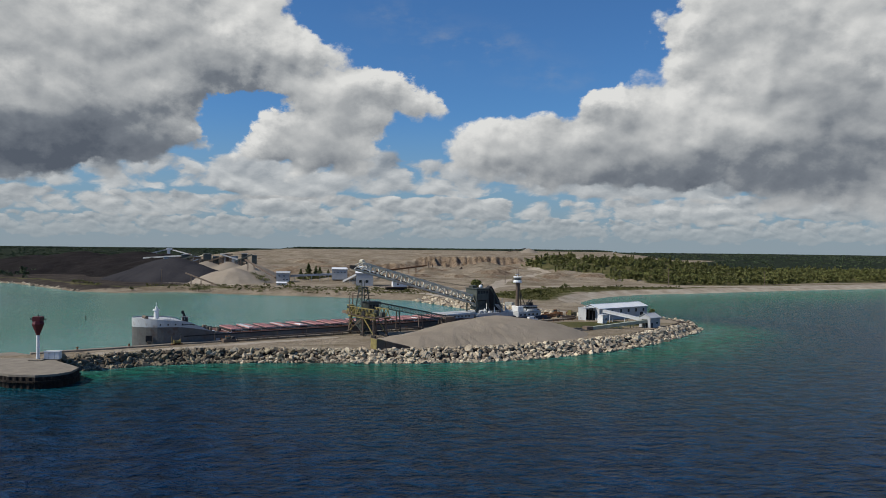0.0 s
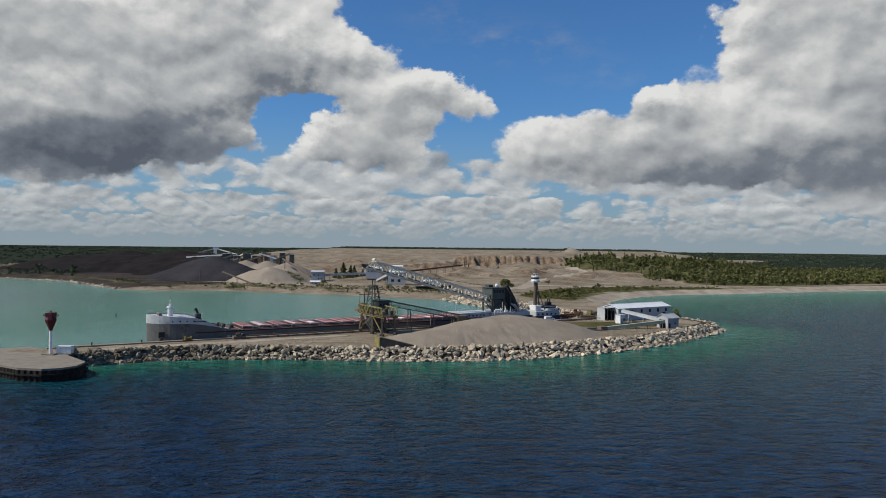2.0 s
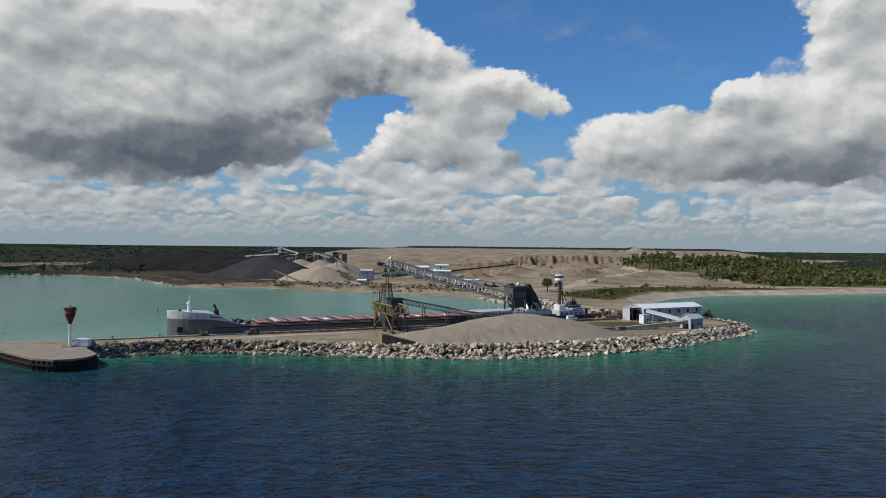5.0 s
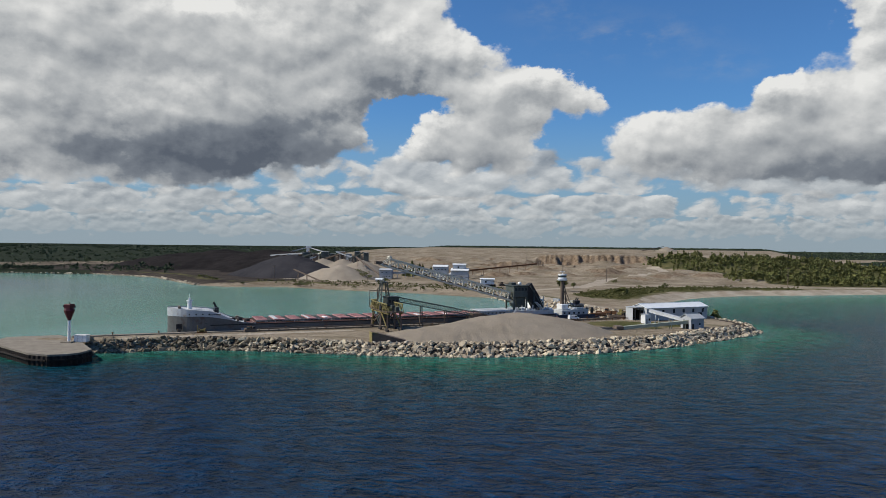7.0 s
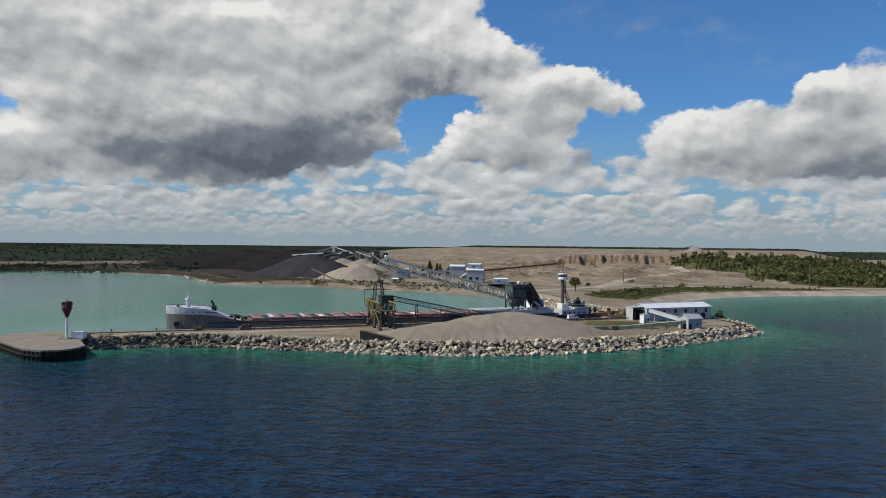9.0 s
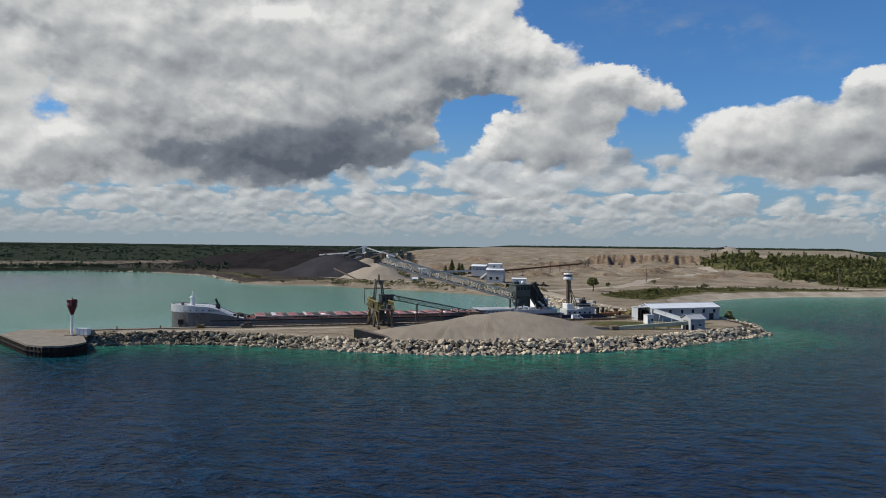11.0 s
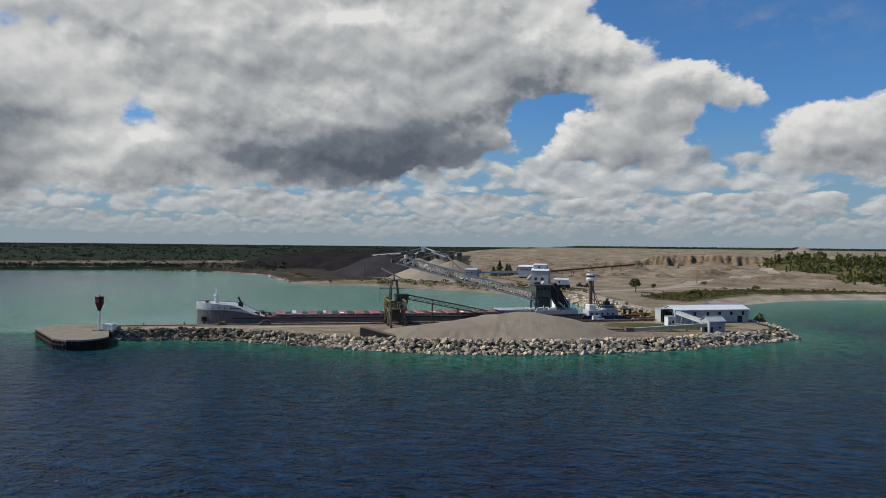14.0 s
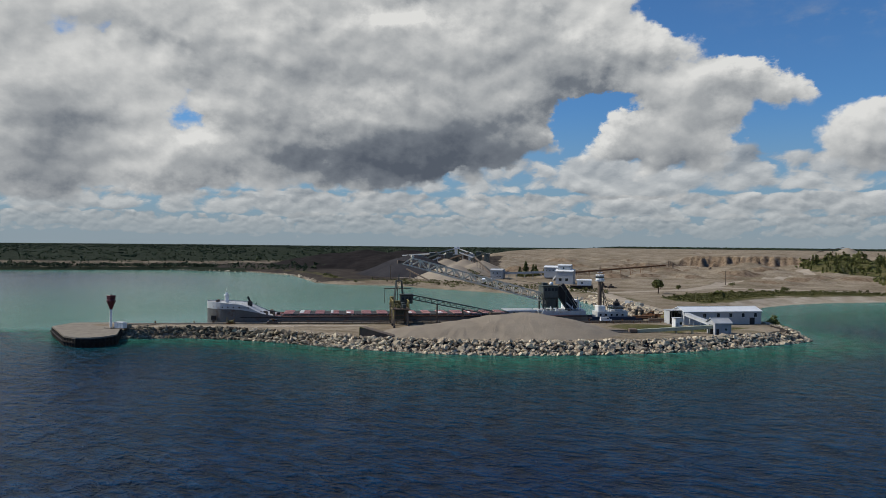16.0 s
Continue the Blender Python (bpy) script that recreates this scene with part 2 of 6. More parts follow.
GREENGREY = mat("dark_green_grey_steel", (0.045, 0.055, 0.052), (0.09, 0.105, 0.098), 0.4, 0.6, 0.2, 0.2, stain=(0.07, 0.05, 0.035))
YELLOW = mat("worn_yellow_paint", (0.12, 0.10, 0.04), (0.30, 0.25, 0.09), 0.7, 0.65, bump=0.2, stain=(0.10, 0.085, 0.055))
WHITE = mat("white_paint", (0.66, 0.67, 0.67), (0.80, 0.80, 0.79), 0.4, 0.5, bump=0.05, stain=(0.55, 0.53, 0.49))
SIDING = mat("pale_corrugated_siding", (0.37, 0.385, 0.40), (0.49, 0.505, 0.515), 0.25, 0.55, 0.1, 0.1, stain=(0.40, 0.40, 0.40))
ROOFING = mat("bright_metal_roofing", (0.66, 0.68, 0.69), (0.82, 0.83, 0.83), 0.25, 0.45, 0.1, 0.1)
BLUEGREY = mat("blue_grey_siding", (0.28, 0.295, 0.315), (0.40, 0.41, 0.425), 0.3, 0.6, bump=0.1)
DARKGLASS = mat("dark_window_glass", (0.012, 0.016, 0.02), (0.03, 0.035, 0.04), 0.5, 0.12, gloss=0.6, bump=0)
RUST = mat("rusty_steel", (0.11, 0.055, 0.03), (0.21, 0.115, 0.065), 0.5, 0.85, 0.1, 0.3)
BROWN = mat("weathered_brown_steel", (0.10, 0.075, 0.058), (0.17, 0.13, 0.10), 0.5, 0.8, 0.1, 0.3)
RED = mat("dark_red_daymark", (0.055, 0.008, 0.013), (0.10, 0.014, 0.02), 0.8, 0.5, bump=0.05)
TUGBLUE = mat("navy_hull_paint", (0.025, 0.03, 0.05), (0.05, 0.06, 0.09), 0.4, 0.5, bump=0.1)
BARK = mat("bark", (0.06, 0.045, 0.032), (0.13, 0.10, 0.075), 1.5, 0.95, bump=0.5)
LEAVES = island_mat("foliage", (0.072, 0.084, 0.022), (0.160, 0.156, 0.050), 0.8, 0.2, 0.05)
FARLEAVES = island_mat("distant_foliage", (0.048, 0.068, 0.040), (0.085, 0.105, 0.062), 0.9, 0.2, 0.01)
SCRUB = island_mat("dry_scrub", (0.058, 0.066, 0.022), (0.120, 0.115, 0.045), 0.9, 0.2, 0.05)

# the ground: gravel, with grass, dark stone, beach sand and wheel tracks where the land has them; painted shade goes in
# with the dark stone
GROUND = mat("quarry_ground", (0.140, 0.110, 0.076), (0.34, 0.285, 0.215), 0.03, 0.95, bump=0.6, fine=16, stain=(0.15, 0.118, 0.078))
q = Graph(GROUND.node_tree)
gb = GROUND.node_tree.nodes["Principled BSDF"]
col = gb.inputs["Base Color"].links[0].from_socket
gpos = q.node("ShaderNodeTexCoord").outputs["Object"]
rag = q.m("MULTIPLY", q.m("SUBTRACT", q.noise(gpos, 0.05, 7.0, 0.65), 0.5), 0.9)
# scraped and churned streaks, and thin weeds where nothing drives
churn = q.node("ShaderNodeMapping")
churn.inputs["Rotation"].default_value = (0, 0, radians(-35))
churn.inputs["Scale"].default_value = (0.25, 1.0, 1.0)
q.plug(churn.inputs["Vector"], gpos)
col = q.mix(q.m("MULTIPLY", q.step(q.noise(churn.outputs[0], 0.16, 6.0, 0.65), 0.50, 0.66), 0.55), col, (0.13, 0.098, 0.064))
col = q.mix(q.m("MULTIPLY", q.step(q.noise(churn.outputs[0], 0.05, 7.0, 0.7), 0.55, 0.70), 0.6), col, (0.105, 0.095, 0.05))


def layer(attribute, under, colour_a, colour_b, scale):
    a = q.node("ShaderNodeAttribute")
    a.attribute_name = attribute
    edge = q.step(q.m("ADD", a.outputs["Fac"], rag), 0.42, 0.60)
    edge = q.m("MULTIPLY", edge, q.step(a.outputs["Fac"], 0.02, 0.15))
    over = q.ramp(q.noise(gpos, scale, 6.0, 0.65), (0.35, colour_a), (0.65, colour_b))
    return q.mix(edge, under, over)


# dark stone, plus painted cloud shade and shade between the pier boulders
col = layer("stone_dark_and_shade", col, (0.026, 0.022, 0.021), (0.070, 0.058, 0.048), 0.05)
col = layer("face", col, (0.115, 0.080, 0.052), (0.27, 0.205, 0.145), 0.16)
col = layer("sand", col, (0.26, 0.215, 0.16), (0.44, 0.385, 0.31), 0.06)
col = layer("grass", col, (0.050, 0.058, 0.020), (0.135, 0.118, 0.055), 0.06)
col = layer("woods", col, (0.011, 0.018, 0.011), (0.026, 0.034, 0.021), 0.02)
col = layer("track", col, (0.30, 0.255, 0.20), (0.40, 0.345, 0.28), 0.1)
q.plug(gb.inputs["Base Color"], col)

# lake water: clear and turquoise over the shallows, navy where it is deep
WATER = bpy.data.materials.new("lake_water")
WATER.use_nodes = True
q = Graph(WATER.node_tree)
wb = WATER.node_tree.nodes["Principled BSDF"]
wpos = q.node("ShaderNodeTexCoord").outputs["Object"]
att = q.node("ShaderNodeAttribute")
att.attribute_name = "shallow"
drift = q.m("MULTIPLY", q.m("SUBTRACT", q.noise(wpos, 0.012, 5.0, 0.6), 0.5), 0.22)
depth_col = q.ramp(q.m("ADD", att.outputs["Fac"], drift), (0.0, (0.001, 0.021, 0.062)), (0.35, (0.003, 0.048, 0.068)),
                   (0.62, (0.009, 0.122, 0.080)), (0.85, (0.060, 0.185, 0.158)), (1.0, (0.17, 0.25, 0.19)))
wb.inputs["Roughness"].default_value = 0.15
stretch = q.node("ShaderNodeMapping")
stretch.inputs["Rotation"].default_value = (0, 0, radians(-10))
stretch.inputs["Scale"].default_value = (0.55, 1.0, 1.0)
q.plug(stretch.inputs["Vector"], wpos)
swell = q.noise(stretch.outputs[0], 0.30, 3.0, 0.5, 0.4)
chop = q.noise(stretch.outputs[0], 0.80, 3.0, 0.6, 0.6)
ripples = q.noise(stretch.outputs[0], 1.9, 3.0, 0.6)
gusts = q.noise(wpos, 0.02, 4.0, 0.6)
b = q.node("ShaderNodeBump")
calm = q.node("ShaderNodeAttribute")
calm.attribute_name = "calm"
q.plug(wb.inputs["IOR"], q.m("MULTIPLY_ADD", calm.outputs["Fac"], 0.05, 1.13))
q.plug(b.inputs["Strength"], q.m("MULTIPLY", q.m("MULTIPLY_ADD", calm.outputs["Fac"], -0.85, 1.0), q.m("MULTIPLY_ADD", gusts, 0.9, 0.5)))
b.inputs["Distance"].default_value = 3.3
# wave light and shade put into the colour: brighter crests, darker troughs
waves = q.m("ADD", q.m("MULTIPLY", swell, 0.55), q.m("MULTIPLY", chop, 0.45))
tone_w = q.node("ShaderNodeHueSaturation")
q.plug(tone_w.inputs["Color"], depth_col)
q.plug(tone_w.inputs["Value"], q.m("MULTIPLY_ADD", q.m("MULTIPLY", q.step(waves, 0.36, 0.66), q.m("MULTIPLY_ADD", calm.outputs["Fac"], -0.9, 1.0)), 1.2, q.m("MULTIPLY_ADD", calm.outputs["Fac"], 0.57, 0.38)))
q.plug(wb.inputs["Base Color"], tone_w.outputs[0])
q.plug(b.inputs["Height"], q.m("ADD", q.m("MULTIPLY", swell, 1.0), q.m("ADD", q.m("MULTIPLY", chop, 0.7), q.m("MULTIPLY", ripples, 0.18))))
q.plug(wb.inputs["Normal"], b.outputs[0])


# ---- mesh helpers ----
def part(name, bm, material, parent=None, label="", smooth=False):
    """Links a bmesh as one mesh object, under a thing or a part where one is given."""
    me = bpy.data.meshes.new(name)
    bm.to_mesh(me)
    bm.free()
    me.materials.append(material)
    if smooth:
        me.polygons.foreach_set("use_smooth", [True] * len(me.polygons))
    ob = new(name, me)
    if parent is not None:
        ob.parent = parent
    if label:
        tagged(ob, label)
    return ob


def thing(name, m, label, category, group="", kind=""):
    ob = new(name)
    ob.empty_display_size = 0.5
    ob.matrix_world = m
    return tagged(ob, label, category, group, kind)


def box(x0, x1, y0, y1, z0, z1, bevel=0.0, bm=None):
    bm = bm or bmesh.new()
    made = bmesh.ops.create_cube(bm, size=1, matrix=Matrix.Translation(((x0 + x1) / 2, (y0 + y1) / 2, (z0 + z1) / 2)) @ Matrix.Diagonal((x1 - x0, y1 - y0, z1 - z0, 1)))
    if bevel:
        edges = list({e for v in made["verts"] for e in v.link_edges})
        bmesh.ops.bevel(bm, geom=edges, offset=bevel, segments=1, affect="EDGES")
    return bm


def bar(p, r, w=0.3, h=None, bm=None):
    """A square bar from p to r."""
    bm = bm or bmesh.new()
    p, r = Vector(p), Vector(r)
    d = r - p
    m = Matrix.Translation((p + r) / 2) @ d.to_track_quat("Z", "Y").to_matrix().to_4x4() @ Matrix.Diagonal((w, h or w, d.length, 1))
    bmesh.ops.create_cube(bm, size=1, matrix=m)
    return bm


def rod(p, r, r1=0.1, r2=None, n=10, bm=None):
    bm = bm or bmesh.new()
    p, r = Vector(p), Vector(r)
    d = r - p
    m = Matrix.Translation((p + r) / 2) @ d.to_track_quat("Z", "Y").to_matrix().to_4x4()
    bmesh.ops.create_cone(bm, cap_ends=True, segments=n, radius1=r1, radius2=r1 if r2 is None else r2, depth=d.length, matrix=m)
    return bm


def prism(outline, z0, z1, bm=None):
    """Upright prism over a plan outline, given anticlockwise."""
    bm = bm or bmesh.new()
    lo = [bm.verts.new((x, y, z0)) for x, y in outline]
    hi = [bm.verts.new((x, y, z1)) for x, y in outline]
    n = len(lo)
    bm.faces.new(hi)
    bm.faces.new(lo[::-1])
    for i in range(n):
        bm.faces.new((lo[i], lo[(i + 1) % n], hi[(i + 1) % n], hi[i]))
    return bm


def smoothstep(a, lo, hi):
    s = np.clip((a - lo) / (hi - lo), 0, 1)
    return s * s * (3 - 2 * s)


# ---- plan of the land ----
ISLE_TOP = 3.8
DOCK = radians(34.9)
U = Vector((math.cos(DOCK), math.sin(DOCK)))
V = Vector((-U.y, U.x))
BOW = Vector((-115.0, 268.0))


def dock(u, v, z=0.0):
    """A place u metres astern of the barge's stem and v metres off its centre line."""
    p = BOW + U * u + V * v
    return Vector((p.x, p.y, z))


FRONT = [(-121, 226), (-112, 230), (-100, 239), (-82, 246), (-60, 249), (-40, 250), (-10, 251), (15, 256), (35, 265), (60, 281), (86, 304), (105, 328), (124, 354), (131, 367)]
BACK = [(127, 381), (115, 404), (102, 440), (97, 490), (103, 542), (119, 579), (140, 610), (181, 648), (215, 662), (282, 698), (356, 739), (433, 774), (488, 797), (700, 880), (1300, 1060), (4990, 1900)]
FAR = [(4990, 4990), (-4990, 4990), (-4990, -600), (-1500, 150), (-818, 601), (-743, 670), (-664, 735), (-527, 757), (-425, 715), (-346, 641), (-306, 603), (-266, 592),
       (-223, 610), (-177, 592), (-128, 580), (-91, 572), (-54, 556), (-22, 542), (10, 485), (30, 448), (58, 402)]
INNER = [tuple(dock(u, -11.4).xy) for u in (214, 150, 60, 0, -30)] + [(-156, 231), (-140, 222)]
SHORE = np.array(FRONT + BACK + FAR + INNER, float)


def inside_by(x, y, outline):
    """Distance to an outline, positive inside."""
    best = np.full(x.shape, 1e12)
    odd = np.zeros(x.shape, bool)
    for (ax, ay), (bx, by) in zip(outline, np.roll(outline, -1, 0)):
        dx, dy = bx - ax, by - ay
        s = np.clip(((x - ax) * dx + (y - ay) * dy) / (dx * dx + dy * dy + 1e-9), 0, 1)
        best = np.minimum(best, (x - ax - s * dx) ** 2 + (y - ay - s * dy) ** 2)
        cross = ((ay > y) != (by > y)) & (x < dx * (y - ay) / (dy + (1e-9 if dy == 0 else 0)) + ax)
        odd ^= cross
    return np.where(odd, 1, -1) * np.sqrt(best)


def ripple(x, y, size, seed=0.0):
    """Cheap smooth noise from turned sines, about -1 to 1."""
    a, b = x / size, y / size
    return (np.sin(a * 1.3 + 1.7 * np.sin(b * 0.9 + seed) + seed) + np.sin(b * 1.6 + 1.4 * np.sin(a * 1.1 - seed) + 2 * seed)
            + 0.6 * np.sin(2.3 * (a + b) + 1.2 * np.sin(1.9 * (a - b) + seed)) + 0.4 * np.sin(4.1 * (a - 0.6 * b) + 1.5 * np.sin(3.3 * b))) / 3.0


def steps(*runs):
    out = []
    for lo, hi, d in runs:
        out += list(np.arange(lo, hi, d))
    return np.array(out + [runs[-1][1]], float)


def cone(x, y, cx, cy, r, h, p=1.15):
    d = np.hypot(x - cx, y - cy)
    return h * np.clip(1 - (d / r) ** p, 0, None)


def land_height(x, y, sd):
    isle = smoothstep(y - 0.5 * x, 470, 430) * smoothstep(x, -260, -200)
    rise = np.where(isle > 0.5, 4.2 + 3.5 * smoothstep(x, -35, 25) - 1.5 * smoothstep(x, 55, 90), 22.0)
    z = -5 + 5 * smoothstep(sd, -30, 0) + ISLE_TOP * smoothstep(sd, -0.5, rise)
    inland = smoothstep(sd, 40, 160)
    middle = smoothstep(x, -420 - 0.12 * y, -180 - 0.12 * y) * smoothstep(x, 420 + 0.16 * (y - 700), 240 + 0.16 * (y - 700))
    warp = 30 * ripple(x, y, 90, 2.0)
    # quarry: gentle benches, then a cut face, then the high spoil plain
    z = z + inland * (0.7 * ripple(x, y, 60, 1.0) + 0.5 * ripple(x, y, 21, 4.0))
    z = z + inland * middle * (2 * smoothstep(y + warp, 660, 800) + 2.0 * smoothstep(y + warp, 850, 930))
    steep = smoothstep(x, -60, -25) * smoothstep(x, 150, 100)
    cut = smoothstep(x, -120, -85) * smoothstep(x, 5, -20)
    gully = steep * 24 * np.abs(ripple(x, y * 0.2, 7, 3.0))
    bank = y + gully + 0.5 * warp
    z = z + inland * middle * (18.5 * steep * smoothstep(bank, 1118, 1160) + (1 - steep) * (8.5 * ((1 - cut) * smoothstep(bank, 900, 1010) + cut * smoothstep(y + 12 * np.abs(ripple(x, y * 0.2, 7, 5.0)), 985, 1004)) + 10 * smoothstep(bank, 1080, 1260)))
    z = z + inland * cone(x, y, 215, 985, 190, 3.5, 1.8)
    z = z + inland * middle * (3.2 * smoothstep(y, 1250, 1300) + 2.6 * ripple(x, y, 95, 6.0) * smoothstep(y, 1000, 1200))
    # spoil berms and pits on the quarry floor
    work = inland * middle * smoothstep(y, 690, 760) * smoothstep(y, 1180, 1080)
    z = z + work * (4.4 * np.clip(np.abs(ripple(x, y * 1.8, 34, 7.0)) - 0.25, 0, None) * 2 + 1.6 * np.clip(ripple(x * 1.4, y * 2.2, 17, 2.5), 0, None) * smoothstep(ripple(x, y, 110, 8.0), -0.1, 0.4))
    z = z - inland * middle * 6.0 * smoothstep(np.hypot((x + 40) / 26, (y - 1330) / 60), 1.0, 0.3)
    # far land raised slowly so its skyline fits the camera's horizon
    z = z + 15.0 * smoothstep(np.hypot(x, y), 1300, 4600) * inland + 2.0 * inland * ripple(x, y, 600, 5.0) * smoothstep(np.hypot(x, y), 1500, 2500)
    z = np.minimum(z, 31 + 0.0 * z)
    # tan heaps in the quarry
    for cx, cy, r, h in ((-205, 715, 42, 16), (-150, 850, 60, 9), (40, 900, 70, 7), (60, 1000, 60, 8), (-20, 850, 40, 5), (150, 1080, 70, 8), (-300, 860, 80, 10)):
        z = z + cone(x, y, cx, cy, r, h) * inland
    return z


xs = steps((-4990, -1500, 260), (-1500, -700, 40), (-700, -220, 10), (-220, 170, 2.4), (170, 620, 9), (620, 1500, 40), (1500, 4990, 260))
ys = steps((-4990, 100, 300), (100, 195, 12), (195, 470, 2.4), (470, 820, 5), (820, 1400, 8), (1400, 2000, 30), (2000, 4990, 150))
gx, gy = np.meshgrid(xs, ys)
gsd = inside_by(gx, gy, SHORE)


def sheet(name, z, material, attributes):
    ny, nx = z.shape
    idx = np.arange(nx * ny).reshape(ny, nx)
    faces = np.stack([idx[:-1, :-1], idx[:-1, 1:], idx[1:, 1:], idx[1:, :-1]], -1).reshape(-1, 4)
    me = bpy.data.meshes.new(name)
    me.from_pydata(np.stack([gx, gy, z], -1).reshape(-1, 3).tolist(), [], faces.tolist())
    for key, values in attributes.items():
        a = me.attributes.new(key, "FLOAT", "POINT")
        a.data.foreach_set("value", np.ascontiguousarray(values, np.float32).ravel())
    me.polygons.foreach_set("use_smooth", [True] * len(me.polygons))
    me.materials.append(material)
    return new(name, me)


def line_mask(points, width):
    best = np.full(gx.shape, 1e12)
    for (ax, ay), (bx, by) in zip(points[:-1], points[1:]):
        dx, dy = bx - ax, by - ay
        s = np.clip(((gx - ax) * dx + (gy - ay) * dy) / (dx * dx + dy * dy), 0, 1)
        best = np.minimum(best, np.hypot(gx - ax - s * dx, gy - ay - s * dy))
    return smoothstep(best, width, width * 0.4)


def patch(points, soft):
    return smoothstep(inside_by(gx, gy, np.array(points, float)), -soft, soft)


gz = land_height(gx, gy, gsd)
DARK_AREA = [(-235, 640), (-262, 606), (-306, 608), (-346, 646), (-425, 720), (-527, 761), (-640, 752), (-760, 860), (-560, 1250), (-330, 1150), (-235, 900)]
GRASS_AREA = [(36, 545), (52, 515), (76, 512), (84, 548), (98, 590), (120, 622), (168, 660), (230, 690), (225, 705), (130, 690), (74, 640), (48, 600)]
ISLE_GRASS = [(48, 342), (64, 330), (84, 333), (98, 346), (110, 374), (84, 366), (66, 364), (52, 358)]
WOODS_AREA = [(205, 790), (240, 742), (308, 752), (450, 842), (800, 960), (1500, 1150), (4990, 2100), (4990, 4990), (1200, 4990), (900, 2300), (640, 1900), (560, 1500), (400, 1180), (230, 1100), (110, 1040), (120, 960)]
FAR_WOODS = [(-4990, 4990), (-4990, -300), (-1700, 420), (-1000, 900), (-700, 1250), (-600, 1700), (-500, 2300), (1500, 2300), (1500, 4990)]
YARD_AREA = [(-1500, 230), (-818, 630), (-650, 765), (-430, 730), (-480, 1250), (-620, 1500), (-820, 1300), (-1100, 950), (-1700, 430)]
near_beach = smoothstep(gsd, 11 + 13 * smoothstep(gx, 40, 90), 3 + 8 * smoothstep(gx, 40, 90)) * (0.45 + 0.55 * smoothstep(gx, 40, 90)) * smoothstep(gy - 0.5 * gx, 440, 480)
attributes = {
    # yard stone first; the last term paints gap shade under the pier boulders
    "stone_dark_and_shade": np.maximum.reduce([patch(DARK_AREA, 25), 0.52 * patch(YARD_AREA, 40), 0.85 * smoothstep(gsd, -3, -1) * smoothstep(gsd, 6.0 + 5 * smoothstep(gx, -35, 25), 3.5 + 5 * smoothstep(gx, -35, 25)) * smoothstep(gy - 0.7 * gx, 320, 300)]),
    "grass": np.maximum.reduce([patch(GRASS_AREA, 8), 0.75 * patch(WOODS_AREA, 12), 0.36 * patch(YARD_AREA, 40), 0.62 * patch(ISLE_GRASS, 4), 0.55 * smoothstep(gsd, 6, 22) * smoothstep(gsd, 46, 26) * smoothstep(gy - 0.5 * gx, 440, 480),
                                0.3 * smoothstep(gx, -480, -640) * smoothstep(gsd, 60, 30)]),
    "sand": np.maximum(near_beach * 0.85, patch([(700, 1530), (900, 1400), (1020, 1450), (780, 1600)], 15)),
    "face": smoothstep(np.hypot(np.gradient(gz, ys, axis=0), np.gradient(gz, xs, axis=1)), 0.16, 0.45) * smoothstep(gy, 700, 760),
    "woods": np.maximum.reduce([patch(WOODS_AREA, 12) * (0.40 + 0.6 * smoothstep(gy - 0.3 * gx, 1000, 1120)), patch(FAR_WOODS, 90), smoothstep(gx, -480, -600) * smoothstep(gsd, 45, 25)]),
    "track": np.maximum.reduce([line_mask([(70, 416), (34, 478), (-6, 560), (-60, 610), (-130, 640), (-260, 690)], 7), line_mask([(-10, 566), (60, 690), (190, 705), (330, 745), (520, 830)], 8),
                                line_mask([tuple(dock(u, -24).xy) for u in (-18, 40, 70)], 4), line_mask([(40, 640), (70, 780), (130, 900), (120, 980)], 9)]) * 0.9,
}
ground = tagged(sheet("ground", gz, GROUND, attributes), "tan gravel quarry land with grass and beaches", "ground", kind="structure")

shallow = np.where(gsd > 0, 1.0, 0.0)
out_by = np.clip(-gsd, 0, None)
west = smoothstep(gx, 78, 58)
basin = west * smoothstep(gy - 0.7 * gx, 335, 350) * smoothstep(gx, -330, -150)
lee = west * smoothstep(gy - 0.7 * gx, 320, 345) * smoothstep(gx, -900, -100) * 0.66
bay = smoothstep(gy + 0.15 * gx, 300, 560)
shallow = np.maximum.reduce([np.exp(-out_by / 3.0), 0.80 * np.exp(-(out_by / (33.0 + 18.0 * smoothstep(gx, -80, 20))) ** 1.15), 0.83 * basin * np.exp(-out_by / 900), lee, 0.82 * bay * np.exp(-out_by / 200)])
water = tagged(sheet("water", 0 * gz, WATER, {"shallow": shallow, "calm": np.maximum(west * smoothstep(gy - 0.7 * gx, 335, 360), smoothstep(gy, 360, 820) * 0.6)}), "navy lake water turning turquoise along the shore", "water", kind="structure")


def ground_at(x, y):
    """Ground height at one place of the plan."""
    a = np.array([[float(x)]]), np.array([[float(y)]])
    return float(land_height(a[0], a[1], inside_by(a[0], a[1], SHORE))[0, 0])


